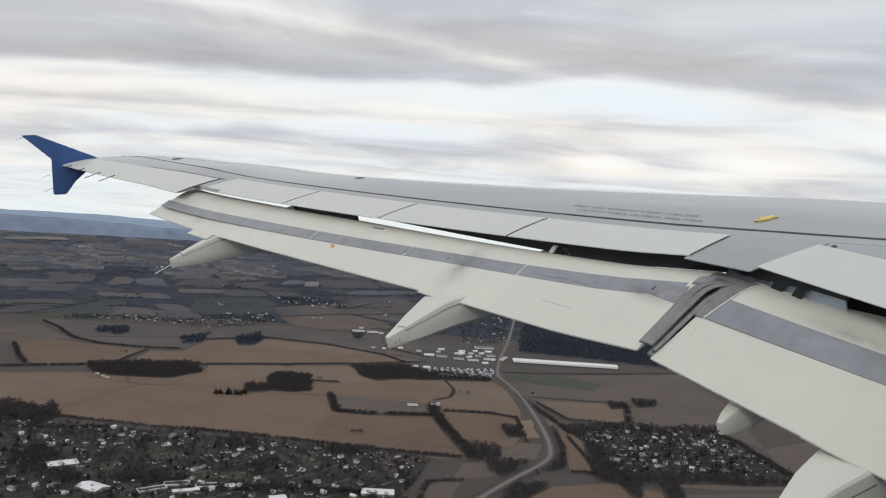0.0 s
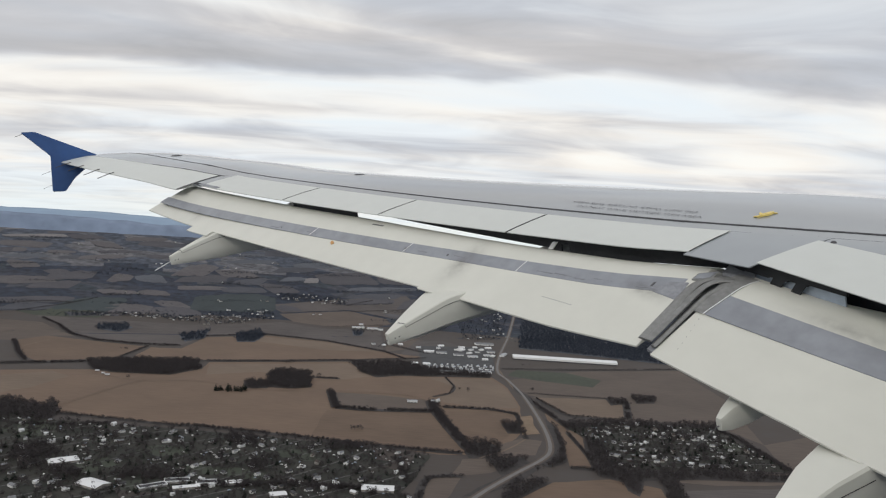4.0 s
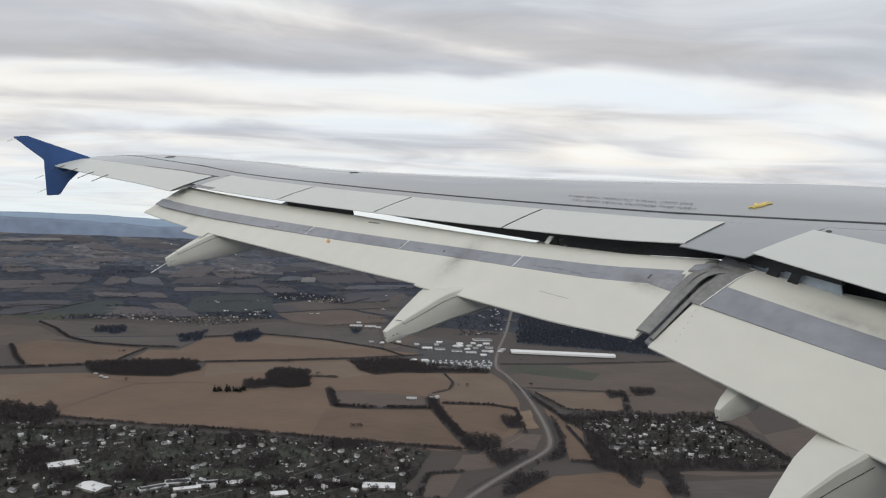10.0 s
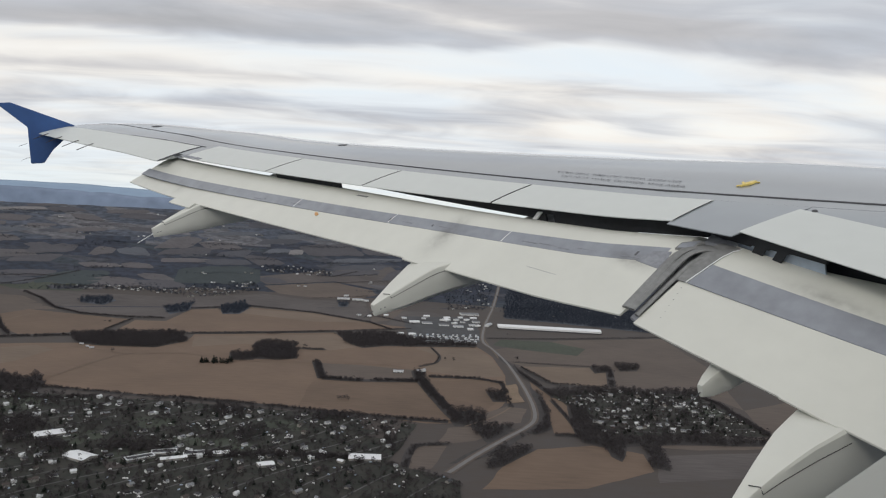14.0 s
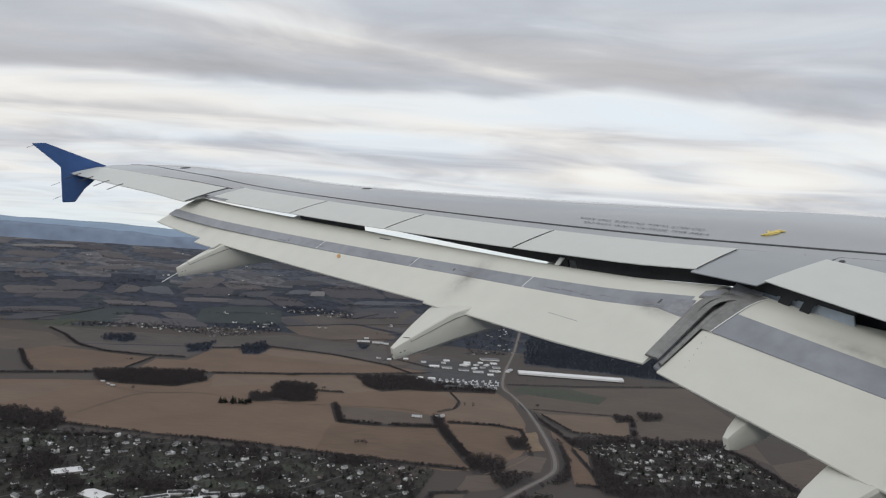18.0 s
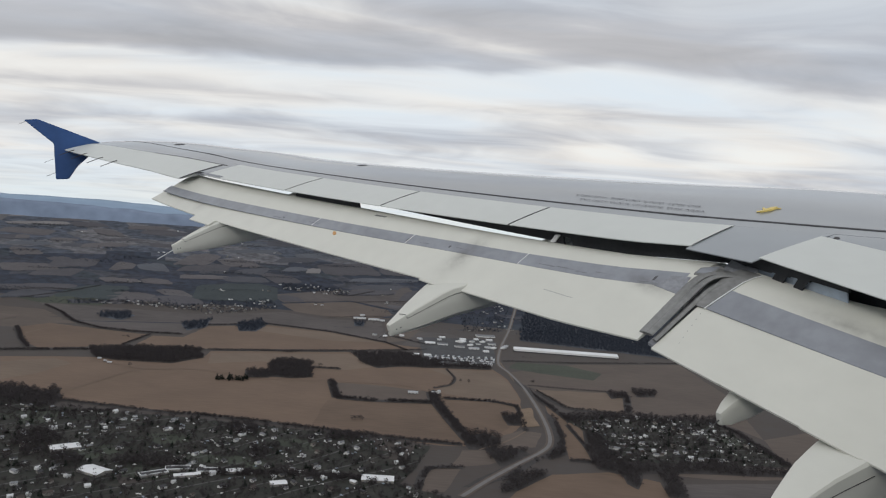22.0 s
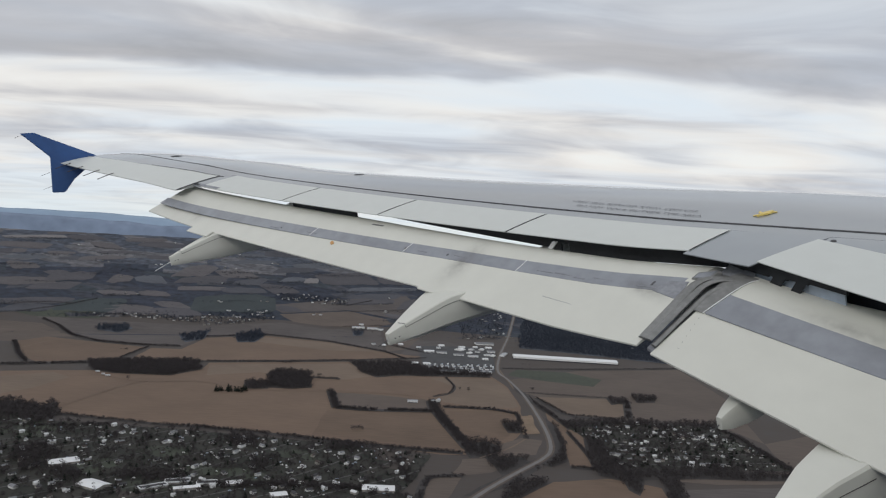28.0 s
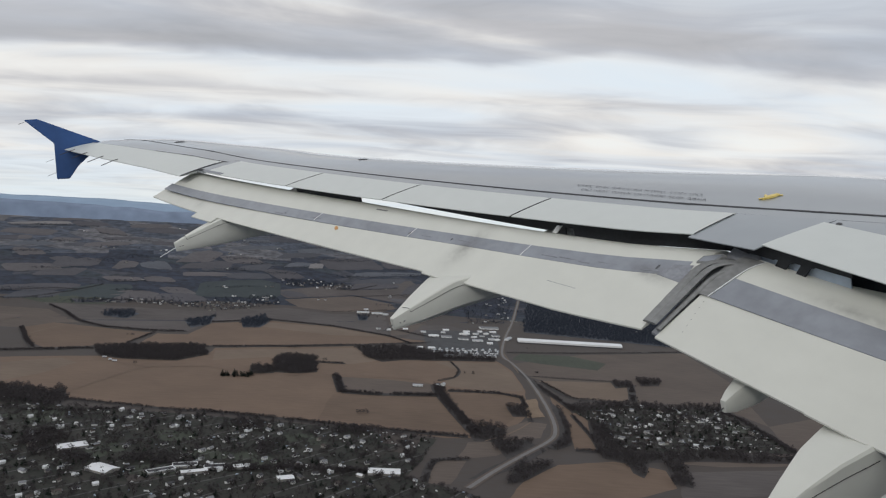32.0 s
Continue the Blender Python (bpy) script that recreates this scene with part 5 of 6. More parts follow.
KINDS = []
for i, (l, w, h, r, wall_i, roof_i, what) in enumerate(((13, 8, 5.2, 2.6, 0, 0, "white-sided house with a pale grey roof"), (15, 8, 3.2, 2.2, 0, 1, "long white ranch house with a dark roof"),
                                                       (11, 8.5, 5.6, 3.0, 1, 2, "cream two-storey house with a brown roof"), (14, 9, 3.3, 2.4, 2, 0, "brick house with a pale grey roof"),
                                                       (12, 8, 5.4, 2.8, 0, 3, "white house with a bright metal roof"), (9, 6, 3.0, 1.9, 0, 2, "small white house with a brown roof"))):
    wv, wf, rv, rf = gable(l, w, h, r)
    if i != 5:
        # a lower cross wing or garage stands at one end
        wv2, wf2, rv2, rf2 = gable(l * 0.55, w * 0.62, h * 0.8, r * 0.7)
        for vs_, fs_, wing_v, wing_f in ((wv, wf, wv2, wf2), (rv, rf, rv2, rf2)):
            o = len(vs_)
            vs_ += [(-y_ + l * (0.28 if i % 2 else -0.28), x_ - w * (0.42 if i % 3 else -0.42), z_) for x_, y_, z_ in wing_v]
            fs_ += [tuple(k_ + o for k_ in f_) for f_ in wing_f]
    cv = [(x + l * 0.22, y + w * 0.12, z + h + r - 1.2) for x, y, z in box_verts(0.8, 0.8, 2.4)]
    gv = [(x + l * 0.25, y - w / 2 - 0.03, z + 0.1) for x, y, z in box_verts(1.1, 0.12, 2.1)]
    nv = box_verts(1.2, 0.12, 1.4)
    KINDS.append((what, mesh_of("house_wall", wv, wf, WALLS[wall_i]), mesh_of("house_roof", rv, rf, ROOFS[roof_i]), mesh_of("house_chimney", cv, BOX, WALLS[2]),
                  mesh_of("house_door", gv, BOX, SEAM), mesh_of("house_window", nv, BOX, DARKMETAL), l, w))
TEMPLATES = {}


def house(kind, x, y, turn, size, group):
    m = pose(x, y, 0.9 + rise(x, y), 0, 0, math.degrees(turn)) @ Matrix.Diagonal((size, size, size, 1))
    if kind in TEMPLATES:
        ob = copy_thing(TEMPLATES[kind], m)
        ob.scale = (size, size, size)
    else:
        what, wall, roof, chimney, door, window, l, wd = KINDS[kind]
        ob = tagged(new("house"), what + " among bare trees", "house")
        ob.matrix_world = m
        w = part("wall", wall, None, ob)
        part("roof", roof, None, ob)
        part("chimney", chimney, None, ob)
        part("door", door, None, w)
        for k in (-0.3, 0.02):
            for side in (-1, 1):
                part("window", window, None, w).location = (l * k, side * (wd / 2 + 0.02), 1.0)
        TEMPLATES[kind] = ob
    ob["group"] = group
    return ob


def merged_houses(name, lots, label):
    """Houses too far off to tell apart, in one mesh."""
    vs, fs, sl, mats = [], [], [], [WALLS[0], ROOFS[0], ROOFS[1], ROOFS[3], WALLS[1]]
    for x, y, turn in lots:
        wv, wf, rv, rf = gable(rng.uniform(7, 13), rng.uniform(6, 8), rng.uniform(2.4, 4), 1.8)
        ca, sa = math.cos(turn), math.sin(turn)
        roof, wall = int(rng.choice([1, 2, 3], p=[0.40, 0.48, 0.12])), int(rng.choice([0, 4]))
        for V, F, slot in ((wv, wf, wall), (rv, rf, roof)):
            o = len(vs)
            vs += [(x + a * ca - b * sa, y + a * sa + b * ca, 0.5 + c + rise(x, y)) for a, b, c in V]
            fs += [tuple(i + o for i in f) for f in F]
            sl += [slot] * len(F)
    return tagged(new(name, mesh_of(name, vs, fs, mats, sl)), label, "houses", kind="stuff")


def scatter(poly, n):
    xs, ys = [p[0] for p in poly], [p[1] for p in poly]
    out = []
    while len(out) < n:
        p = (rng.uniform(min(xs), max(xs)), rng.uniform(min(ys), max(ys)))
        if inside(p, poly):
            out.append(p)
    return out


def far_group(poly, n):
    """Loose lots of a far group of houses."""
    return [(x, y, rng.choice([0.2, 1.77]) + rng.normal() * 0.2) for x, y in scatter(poly, n)]


green_rng = np.random.default_rng(9)
for quarter, count in ((TOWN, 16), (VILLAGE, 4)):
    cx, cy = (sum(p[i] for p in quarter) / len(quarter) for i in (0, 1))
    done = 0
    while done < count:
        x, y = cx + green_rng.normal() * 300, cy + green_rng.normal() * 150
        if inside((x, y), quarter):
            rad, a0 = green_rng.uniform(14, 34), green_rng.uniform(0, 1)
            sheet("green", FIELD["green"] if done % 3 else LAWN, [(x + rad * 1.5 * math.cos(a0 + k * 1.257), y + rad * math.sin(a0 + k * 1.257)) for k in range(5)], "dull winter grass between houses", "lawn")
            done += 1
town_lots = streets(TOWN, 52, 58, 5.5, "narrow grey town street")
village_lots = streets(VILLAGE, 6, 42, 5.5, "narrow grey village street")
rng.shuffle(town_lots)
for lots, cap, group in ((village_lots, 110, "houses of the village"), (town_lots, 185, "houses of the town")):
    for x, y, turn in lots[:cap]:
        house(int(rng.choice(6, p=[0.27, 0.25, 0.11, 0.09, 0.13, 0.15])), x, y, turn, rng.uniform(0.50, 0.78), group)
    if lots[cap:]:
        merged_houses("houses", lots[cap::2], "further white and grey houses of the town")
merged_houses("hamlet_houses", far_group(HAMLET, 54), "far white and cream houses of a hamlet")
merged_houses("lane_houses", far_group(LANE, 26), "far white and cream houses along a lane")
merged_houses("crossing_houses", far_group(CROSSING, 20), "far white and cream houses above the crossroads")
merged_houses("far_houses", far_group(FARVILLE, 32), "far white and cream houses among the fields")


plant_stuff("town_trees", scatter(TOWN, 3800), 4 + 8 * rng.random(3800) ** 1.4, "bare garden trees between the town houses", [BARK, TWIG], MIDSHAPES)
plant_stuff("town_evergreens", scatter(TOWN, 300), rng.uniform(5, 12, 300), "dark evergreens between the town houses", [BARK, EVERGREEN], PINES)
plant_stuff("village_trees", scatter(VILLAGE, 1150), 4 + 7 * rng.random(1150), "bare garden trees between the village houses", [BARK, TWIG], MIDSHAPES)
plant_stuff("village_evergreens", scatter(VILLAGE, 160), rng.uniform(5, 12, 160), "dark evergreens between the village houses", [BARK, EVERGREEN], PINES)
def parked_cars(name, spots, label):
    """Small cars with a body and a narrower cabin, in one mesh."""
    vs, fs, sl = [], [], []
    for x, y in spots:
        turn, shade = rng.uniform(0, 3.14), int(rng.choice([0, 1, 2], p=[0.55, 0.2, 0.25]))
        ca, sa = math.cos(turn), math.sin(turn)
        for l, w, h, z0 in ((4.4, 1.8, 0.8, 1.2), (2.3, 1.55, 0.6, 2.0)):
            o = len(vs)
            vs += [(x + a * ca - b * sa, y + a * sa + b * ca, z0 + c) for a, b, c in box_verts(l, w, h)]
            fs += [tuple(i + o for i in f) for f in BOX]
            sl += [shade] * 6
    tagged(new(name, mesh_of(name, vs, fs, [WALLS[0], PALE_BLUE, ROOFS[1]], sl)), label, "cars", kind="stuff")


parked_cars("town_cars", scatter(TOWN, 420), "white, blue and dark cars parked in the town")
parked_cars("village_cars", scatter(VILLAGE, 120), "white, blue and dark cars parked in the village")
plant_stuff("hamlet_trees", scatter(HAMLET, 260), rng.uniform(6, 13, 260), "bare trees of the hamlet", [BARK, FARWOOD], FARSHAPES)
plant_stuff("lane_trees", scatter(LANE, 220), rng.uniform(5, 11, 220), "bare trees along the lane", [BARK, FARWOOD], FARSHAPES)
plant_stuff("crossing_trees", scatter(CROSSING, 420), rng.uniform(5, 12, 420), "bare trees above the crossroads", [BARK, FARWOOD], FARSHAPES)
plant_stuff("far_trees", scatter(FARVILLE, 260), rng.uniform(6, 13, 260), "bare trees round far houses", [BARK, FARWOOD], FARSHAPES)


def tree(x, y, h, evergreen):
    tv, tf, cv, cf = (PINES if evergreen else SHAPES)[int(rng.integers(3))]
    ob = tagged(new("tree"), "dark evergreen tree at the field edge" if evergreen else "bare brown winter tree in the field", "tree", "field trees")
    ob.matrix_world = pose(x, y, rise(x, y) + 0.4, 0, 0, rng.uniform(0, 360))
    part("trunk", mesh_of("trunk", tv * h, tf.tolist(), BARK), None, ob)
    part("crown", mesh_of("crown", cv * h * np.array([1.1, 1.1, 1]), cf.tolist(), EVERGREEN if evergreen else TWIG), None, ob)


for k in range(16):
    tree(-553 + 74 * k / 15 + rng.normal() * 3, 1714 + 22 * k / 15 + rng.normal() * 6, rng.uniform(10, 17), True)
for x, y in ((-173, 1465), (-183, 1454), (-163, 1459), (-168, 1463), (-178, 1460), (62, 1902), (40, 1910), (-349, 1971), (-344, 1974), (-295, 2187), (-791, 1781), (-305, 2882), (-337, 2867)):
    tree(x, y, rng.uniform(8, 12), False)


# ------------------------------------------------------------------ large buildings
def hall(x, y, l, w, h, turn, label, wall=WALLS[0], roof=METAL_ROOF, doors=6, pitch=0.12, band=0.9, parapet=0.0):
    """A long hall with a low metal roof, a parapet and loading doors."""
    ob = tagged(new("hall"), label, "building", "large buildings")
    ob.matrix_world = pose(x, y, 0.6 + rise(x, y), 0, 0, turn)
    wv, wf, rv, rf = gable(l, w, h, w * pitch, 0.6)
    part("wall", mesh_of("wall", wv, wf, wall), None, ob)
    part("roof", mesh_of("roof", rv, rf, roof), None, ob)
    for k in range(doors):
        dv = [(a + l * ((k + 0.5) / doors - 0.5), b - w / 2 - 0.05, c + 0.1) for a, b, c in box_verts(min(4.0, l / doors * 0.4), 0.2, h * 0.5)]
        part("loading_door", mesh_of("loading_door", dv, BOX, ROOFS[0]), None, ob)
    part("base_band", mesh_of("base_band", [(a, b, c) for a, b, c in box_verts(l + 0.3, w + 0.3, band)], BOX, ROOFS[1]), None, ob)
    if parapet:
        for dx, dy, lx, ly in ((0, -w / 2, l + 1.4, 1.2), (0, w / 2, l + 1.4, 1.2), (-l / 2, 0, 1.2, w - 1.3), (l / 2, 0, 1.2, w - 1.3)):
            part("parapet", mesh_of("parapet", [(a + dx, b + dy, c + h - 0.6) for a, b, c in box_verts(lx, ly, parapet)], BOX, BRIGHT_ROOF), None, ob)
    return ob


hall(409, 2505, 360, 48, 9, 0.6, "very long white warehouse with a low metal roof", roof=BRIGHT_ROOF, doors=0, pitch=0.10, band=3.2)
for x, y, l, w, turn, flat in ((-607, 1146, 44, 26, 38, False), (-511, 1054, 42, 28, -24, False), (-426, 1062, 40, 13, 40, True), (-400, 1091, 36, 15, 20, True), (-377, 1067, 38, 11, 27, False), (-355, 1092, 30, 15, 20, True), (-316, 1101, 25, 15, 20, False), (-238, 1064, 24, 16, 25, False), (-94, 1118, 50, 24, 4, False)):
    hall(x, y, l, w, 4.5, turn, "low building with a dark roof and a white parapet" if flat else "white flat-roofed building at the edge of the town", doors=4, pitch=0.03 if flat else 0.10, roof=ROOFS[1] if flat else BRIGHT_ROOF, wall=WALLS[1], parapet=1.8 if flat else 0.0)
SHEDS = ((-104, 2584, 16, 19, 12), (-64, 2510, 34, 22, 12), (-24, 2659, 20, 19, 12), (-19, 2503, 34, 22, 12), (-33, 2600, 14, 17, 12), (45, 2592, 28, 30, 60), (52, 2649, 22, 19, 12), (40, 2477, 34, 19, 12), (86, 2609, 15, 17, 60), (102, 2670, 15, 17, 12), (78, 2529, 15, 17, 60), (108, 2565, 16, 17, 12), (89, 2460, 34, 17, 12), (124, 2624, 14, 17, 60))
MORE_SHEDS = ((151, 2676, 22, 19, 12), (157, 2585, 26, 22, 12), (139, 2503, 20, 19, 12), (129, 2417, 18, 19, 12), (157, 2498, 14, 19, 60), (140, 2772, 70, 35, 10), (199, 2538, 60, 15, 75), (-100, 2258, 20, 17, 12), (-63, 2261, 20, 19, 12), (8, 2150, 60, 22, 12), (102, 2173, 70, 22, 12), (-230, 2586, 14, 17, 20), (-172, 2624, 16, 17, 10), (-268, 2597, 12, 17, 30))
for k, (x, y, l, w, turn) in enumerate(SHEDS + MORE_SHEDS):
    hall(x, y, l, w, 5.0, turn + rng.normal() * 3, "pale industrial shed by the crossroads", doors=2, roof=(METAL_ROOF, BRIGHT_ROOF, BRIGHT_ROOF, ROOFS[0])[k % 4], pitch=0.12)
for k in range(44):
    row = k % 4
    hall(-54 + 195 * (k // 4) / 10 + rng.normal() * 4, 2190 + 24 * row + 4.4 * (k // 4) + rng.normal() * 3, 11, 4.4, 3.2, (70 if row % 2 else 12) + rng.normal() * 8, "long narrow mobile home in a row", doors=1, roof=(BRIGHT_ROOF, METAL_ROOF, PALE_BLUE)[k % 3], pitch=0.1)
for x, y, l in ((-371, 2947, 50), (-313, 2950, 44), (-278, 2943, 20), (-367, 3007, 18)):
    hall(x, y, l, 16, 6, 12, "white farm shed beyond the fields", doors=2)
for x, y, l in ((-899, 1843, 9), (-854, 1804, 10), (-872, 1818, 6)):
    hall(x, y, l, 6, 2.8, 8, "pale farm building beside the wood", doors=2, pitch=0.2)
hall(-76, 1732, 24, 9, 4.2, 5, "long white barn between the fields", doors=3, pitch=0.2)
hall(-27, 1739, 9, 8, 5.5, 20, "small white farm house", doors=2, pitch=0.3)
hall(-15, 1752, 10, 8, 6, 60, "white farm house beside a barn", doors=2, pitch=0.3)

# loose scrub along the streams and field corners
scrub_spots = []
for k in range(7):
    x0, y0 = rng.uniform(-1150, 900), rng.uniform(1000, 2500)
    if inside((x0, y0), TOWN) or inside((x0, y0), VILLAGE):
        continue
    for j in range(int(rng.uniform(3, 16))):
        p, q_ = rng.normal() * 8, rng.normal() * 5
        scrub_spots.append((x0 + p * 0.95 - q_ * 0.3, y0 + p * 0.3 + q_ * 0.95))
plant_stuff("scrub", scrub_spots, rng.uniform(4, 8, len(scrub_spots)), "loose bare scrub and single trees in the fields", [BARK, TWIG], SHAPES)

# bare earth beside the highway and grey paved yards
sheet("dirt_yard", DIRT, [(168, 1500), (178, 1660), (205, 1680), (207, 1520)], "bare tan earth beside the highway", "yard")
sheet("yard", YARD, [(-70, 2160), (150, 2200), (170, 2720), (-110, 2640)], "grey paved yards between industrial sheds", "yard")

# ------------------------------------------------------------------ the valley further off to both sides
OLD_TOWN = [(-1048, 1446), (-1330, 1640), (-1760, 1820), (-2050, 1560), (-1700, 1080), (-1000, 860), (-610, 830)]
sheet("town_ground", LAWN, OLD_TOWN, "dark lawns and yards of the older town", "ground")
for x, y, rad in ((-1500, 1420, 60), (-1280, 1180, 80), (-1700, 1640, 50)):
    sheet("green", FIELD["green"], [(x + rad * 1.6 * math.cos(k * 1.05), y + rad * math.sin(k * 1.05)) for k in range(6)], "dull winter park lawn between houses", "lawn")
old_lots = streets(OLD_TOWN, 40, 62, 5.5, "narrow grey street of the older town")
merged_houses("older_houses", old_lots, "white and grey houses of the older town")
plant_stuff("older_town_trees", scatter(OLD_TOWN, 1500), 5 + 8 * rng.random(1500), "bare garden trees between the older houses", [BARK, TWIG], FARSHAPES)
for x, y, l, w, turn in ((-1130, 1240, 50, 24, 15), (-1060, 1180, 36, 20, 15), (-1620, 1500, 44, 22, 40), (-1380, 1330, 30, 18, 40)):
    hall(x, y, l, w, 5.0, turn, "white flat-roofed building in the older town", doors=4, pitch=0.08)
wood(21, [(-2000, 1480), (-1700, 1050), (-1250, 880), (-1500, 760), (-2050, 900), (-2250, 1300)])
field("tan", [(-2250, 1750), (-1850, 2020), (-1440, 2080), (-1300, 1760), (-1760, 1880)])
field("brown", [(-1900, 2080), (-1480, 2120), (-1460, 2420), (-1850, 2380)])
field("tan", [(900, 1180), (1250, 1240), (1330, 1640), (1000, 1600), (860, 1420)])
field("brown", [(1280, 1250), (1750, 1320), (1800, 1800), (1360, 1680)])
field("tan", [(1100, 1700), (1800, 1850), (1750, 2300), (1150, 2180)])
field("grey", [(1180, 2230), (1800, 2350), (1700, 2640), (1250, 2600)])
hedge([(860, 1420), (1000, 1620), (1340, 1660), (1800, 1820)], 1.6)
hedge([(1250, 1240), (1345, 1660)], 1.4)
hedge([(1150, 2190), (1750, 2320)], 1.5)
wood(9, [(870, 1420), (930, 1400), (990, 1440), (980, 1500), (890, 1500)])
for x, y, l, w, turn, what in ((965, 1395, 30, 12, 20, "long red-brown barn beside a copse"), (1005, 1415, 16, 10, 70, "white farm house beside a copse"), (1030, 1390, 22, 10, 20, "pale farm shed beside a copse")):
    hall(x, y, l, w, 5.0, turn, what, doors=2, pitch=0.25, wall=WALLS[2] if "red" in what else WALLS[0], roof=ROOFS[2] if "red" in what else METAL_ROOF)
for x, y, l, w, turn in ((1450, 2760, 90, 30, 4), (1560, 2800, 60, 26, 4), (1640, 2730, 40, 24, 10), (1500, 2690, 44, 20, 4)):
    hall(x, y, l, w, 8, turn, "white works building at the edge of a wood", doors=4, pitch=0.08)


def silo(x, y, r, h):
    """A tall white silo with a cone roof and a ladder."""
    ob = tagged(new("silo"), "tall white silo beside the works", "silo", "silos of the works")
    ob.matrix_world = pose(x, y, 0.5 + rise(x, y))
    ring = lambda rr, z: [(rr * math.cos(k * math.pi / 8), rr * math.sin(k * math.pi / 8), z) for k in range(16)]
    part("body", loft([ring(r, 0), ring(r, h)]), WALLS[0], ob)
    part("roof", loft([ring(r + 0.2, h + 0.02), ring(0.4, h + r * 0.5)]), METAL_ROOF, ob)
    part("ladder", mesh_of("ladder", [(a, b - r - 0.2, c) for a, b, c in box_verts(0.6, 0.2, h)], BOX, DARKMETAL), None, ob)


for k in range(4):
    silo(1600 + 14 * k, 2770 + 4 * k, 6, 26)

# ------------------------------------------------------------------ far fields, tree lines and farms
AXIS = radians(25)
FAR_U, FAR_V = (math.cos(AXIS), math.sin(AXIS)), (-math.sin(AXIS), math.cos(AXIS))


def draped_patch(vs, fs, x, y, ux, uy, vx, vy, seed):
    """A field with rounded, uneven edges laid over the valley side; u and v are its half axes."""
    o, nx, ny = len(vs), 16, 4
    p = 8.0 + 2.5 * math.sin(seed * 7.7)
    taper = 0.2 * math.sin(seed * 5.3)
    lean = 0.5 * math.sin(seed * 3.1)
    for j in range(ny + 1):
        for i in range(nx + 1):
            a, t = 2 * i / nx - 1, 2 * j / ny - 1
            half = (1 - abs(a * 0.985) ** p) ** (1 / p)
            half *= (1 + taper * a) * (1 + 0.22 * noise.noise(Vector((a * 2.5, seed, t))) + 0.08 * noise.noise(Vector((a * 8, seed, t))))
            half *= 1 if t < 0 else 0.72 + 0.38 * math.cos(a * 1.5 + 0.5 * math.sin(seed * 2.3))
            b = 1.05 * t * half + 0.12 * noise.noise(Vector((a * 1.7, seed, 4)))
            aa = a + lean * b * math.hypot(vx, vy) / max(1.0, math.hypot(ux, uy))
            px, py = x + ux * aa + vx * b, y + uy * aa + vy * b
            vs.append((px, py, rise(px, py) + 1.2))
    for j in range(ny):
        for i in range(nx):
            k = o + j * (nx + 1) + i
            fs.append((k, k + 1, k + nx + 2, k + nx + 1))
    return o, nx


def far_fields():
    """A patchwork of small winter fields and woods on the valley side, sharing their winding bounds."""
    vs, fs, edges = [], [], []
    r = np.random.default_rng(11)

    def bound(row, u):
        return 26 * noise.noise(Vector((u / 210, row * 3.7, 0))) + 9 * noise.noise(Vector((u / 50, row * 3.7, 5)))

    v, row = 2700.0, 0
    while v < 5400:
        depth = r.uniform(70, 165)
        u = -1200.0 + r.uniform(0, 150)
        skew1 = r.uniform(-0.25, 0.25)
        while u < 3600:
            width = r.uniform(110, 330)
            skew0, skew1 = skew1, r.uniform(-0.25, 0.25)
            cu, cv = u + width / 2, v + depth / 2
            x, y = cu * FAR_U[0] + cv * FAR_V[0], cu * FAR_U[1] + cv * FAR_V[1]
            d = 0.93 * y - 0.36 * x
            near = any(math.hypot(x - q[0], y - q[1]) < q[2] * 0.75 + width * 0.3 for q in FAR_PLACED)
            cleared = noise.noise(Vector((cu / 420, cv / 260, 8))) + 0.25 * r.normal() > (-0.22 if d > 3900 else 0.42)
            if cleared and 2980 < d < 4430 and not near and not inside((x, y), HAMLET):
                o, nx, ny = len(vs), 10, 3
                for j in range(ny + 1):
                    for i in range(nx + 1):
                        a, b = i / nx, j / ny
                        uu = u + 5 + (width - 10) * a + (skew0 + (skew1 - skew0) * a) * depth * (b - 0.5) + 5 * noise.noise(Vector((a * 9, v / 30, b * 3)))
                        vv = v + (depth - 9) * b + bound(row, uu) * (1 - b) + bound(row + 1, uu) * b
                        px, py = uu * FAR_U[0] + vv * FAR_V[0], uu * FAR_U[1] + vv * FAR_V[1]
                        vs.append((px, py, rise(px, py) + 1.2))
                for j in range(ny):
                    for i in range(nx):
                        k = o + j * (nx + 1) + i
                        fs.append((k, k + 1, k + nx + 2, k + nx + 1))
                edges.append((o, nx))
            u += width
        v += depth
        row += 1
    return vs, fs, edges


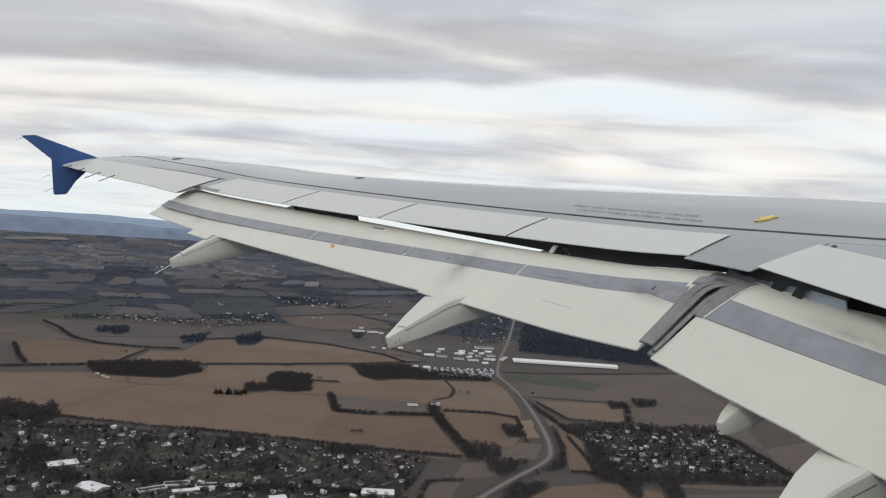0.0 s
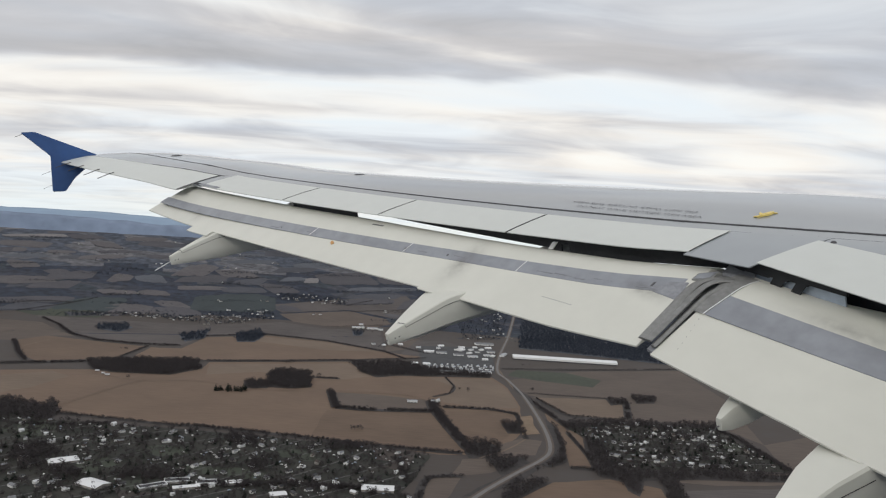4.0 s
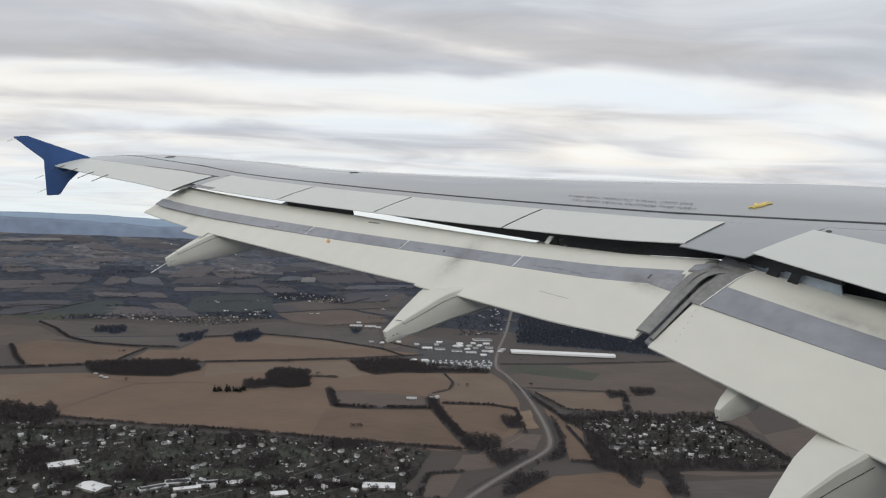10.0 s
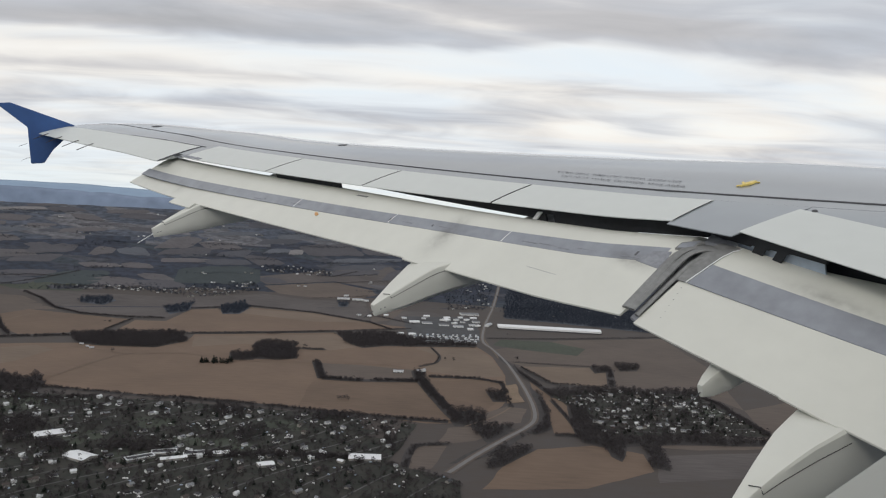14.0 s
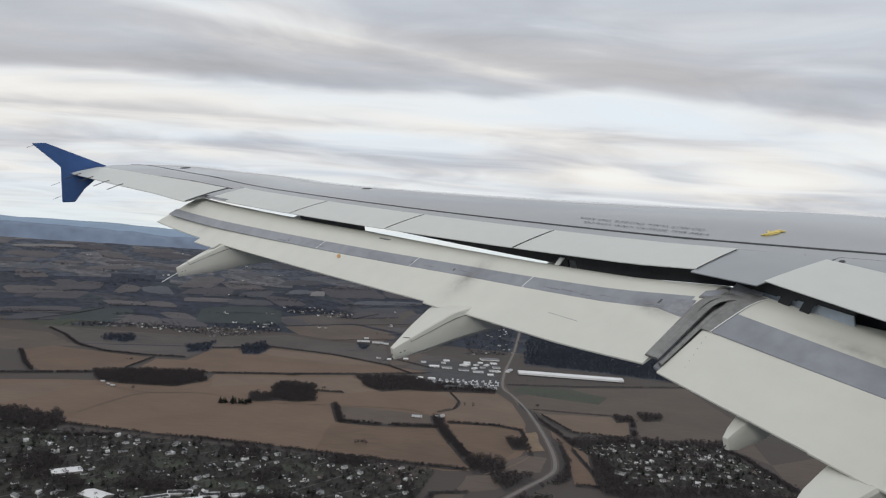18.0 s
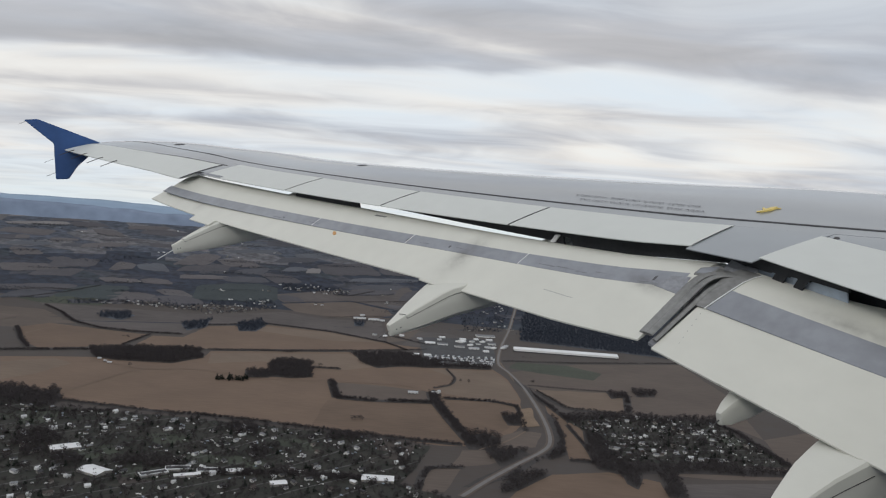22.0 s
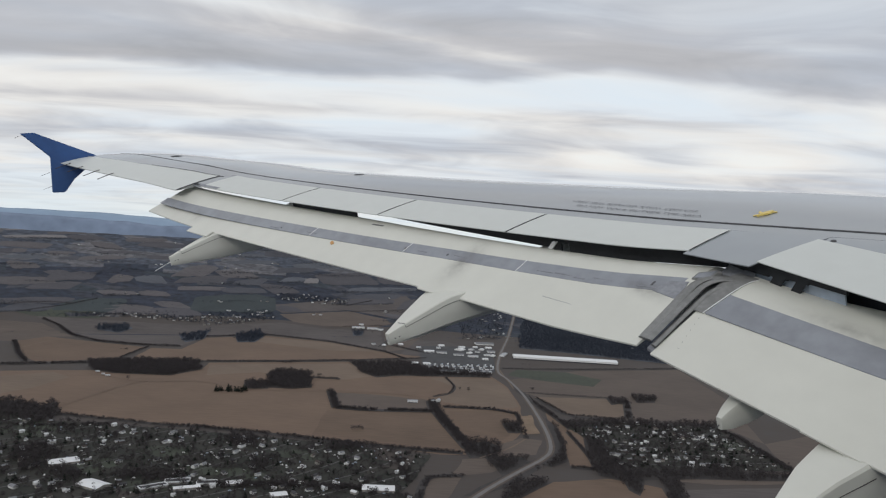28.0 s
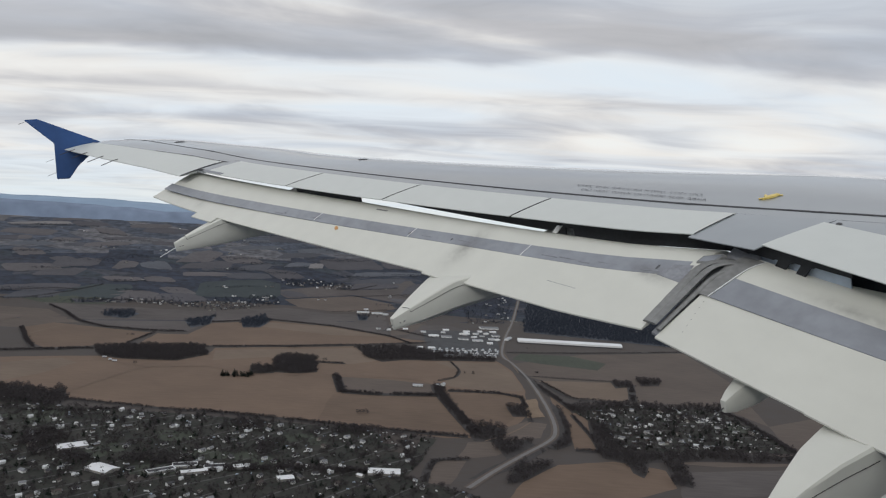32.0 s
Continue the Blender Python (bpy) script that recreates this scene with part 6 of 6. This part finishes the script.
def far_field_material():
    m = bpy.data.materials.new("hazed_field_tones")
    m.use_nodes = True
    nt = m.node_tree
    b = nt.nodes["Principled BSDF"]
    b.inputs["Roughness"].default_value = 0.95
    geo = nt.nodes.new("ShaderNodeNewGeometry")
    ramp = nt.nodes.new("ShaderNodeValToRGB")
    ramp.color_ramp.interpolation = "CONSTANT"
    # the bluish grey of these tones is distance haze put into the colour
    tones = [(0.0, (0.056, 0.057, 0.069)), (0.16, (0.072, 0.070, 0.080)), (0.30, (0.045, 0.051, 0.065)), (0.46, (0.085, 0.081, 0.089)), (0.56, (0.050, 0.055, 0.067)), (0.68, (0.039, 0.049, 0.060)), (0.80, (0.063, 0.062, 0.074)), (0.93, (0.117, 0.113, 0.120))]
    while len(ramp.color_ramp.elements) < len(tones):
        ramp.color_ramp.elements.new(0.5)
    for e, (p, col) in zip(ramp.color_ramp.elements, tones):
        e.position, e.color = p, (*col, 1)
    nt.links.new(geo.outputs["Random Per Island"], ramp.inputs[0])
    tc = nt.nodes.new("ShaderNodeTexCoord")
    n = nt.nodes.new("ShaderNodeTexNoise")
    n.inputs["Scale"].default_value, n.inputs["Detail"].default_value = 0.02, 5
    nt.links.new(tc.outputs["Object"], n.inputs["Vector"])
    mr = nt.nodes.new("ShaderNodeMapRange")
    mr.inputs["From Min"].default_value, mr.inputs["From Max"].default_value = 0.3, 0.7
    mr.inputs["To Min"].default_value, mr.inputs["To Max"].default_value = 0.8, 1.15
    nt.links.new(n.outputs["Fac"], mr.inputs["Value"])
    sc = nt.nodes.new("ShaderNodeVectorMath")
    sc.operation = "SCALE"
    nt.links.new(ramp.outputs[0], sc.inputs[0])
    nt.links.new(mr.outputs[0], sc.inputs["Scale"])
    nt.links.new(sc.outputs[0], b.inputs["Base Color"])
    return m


far_edges = []
for i, (kind, axes) in enumerate(FAR_CALLS):
    fv, fs_ = [], []
    draped_patch(fv, fs_, *axes, 1.7 * i)
    tagged(new("far_field", upward(mesh_of("far_field", fv, fs_, FIELD_HAZED[kind], smooth=True))), FIELD_LABEL[kind] + " between far woods, in haze tints", "field", kind="structure")
    far_edges.append((fv, 0, 16))
ff_v, ff_f, ff_e = far_fields()
far_edges += [(ff_v, o, nx) for o, nx in ff_e]
tagged(new("far_fields", upward(mesh_of("far_fields", ff_v, ff_f, far_field_material()))), "far pale and brown winter fields between woods, hazed blue-grey", "fields", kind="stuff")
far_spots = []
for fv, o, nx in far_edges:
    if rng.random() < 0.14:
        for i in range(nx):
            a, b = fv[o + i], fv[o + i + 1]
            n = max(1, int(math.hypot(b[0] - a[0], b[1] - a[1]) / 4.5))
            for k in range(n):
                t = k / n
                far_spots.append((a[0] + (b[0] - a[0]) * t + rng.normal() * 2, a[1] + (b[1] - a[1]) * t - 4 + rng.normal() * 2))
for k in range(90):
    d, a = rng.uniform(2950, 4400), rng.uniform(-0.62, 0.5)
    x0, y0 = d * math.sin(a), d * math.cos(a)
    if y0 < 3000 and -930 < x0 < 380:
        continue
    for j in range(int(rng.uniform(25, 70))):
        p, q_ = rng.normal() * 55, rng.normal() * 12
        far_spots.append((x0 + p * FAR_U[0] + q_ * FAR_V[0], y0 + p * FAR_U[1] + q_ * FAR_V[1]))
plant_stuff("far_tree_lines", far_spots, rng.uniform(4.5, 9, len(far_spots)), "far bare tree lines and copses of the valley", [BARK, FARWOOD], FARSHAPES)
far_lots = []
for k in range(60):
    d, a = rng.uniform(2900, 4400), rng.uniform(-0.6, 0.45)
    for j in range(int(rng.integers(1, 4))):
        far_lots.append((d * math.sin(a) + rng.normal() * 18, d * math.cos(a) + rng.normal() * 10, rng.uniform(0, 3.1)))
merged_houses("scattered_farms", far_lots, "tiny white farm buildings scattered over the valley")
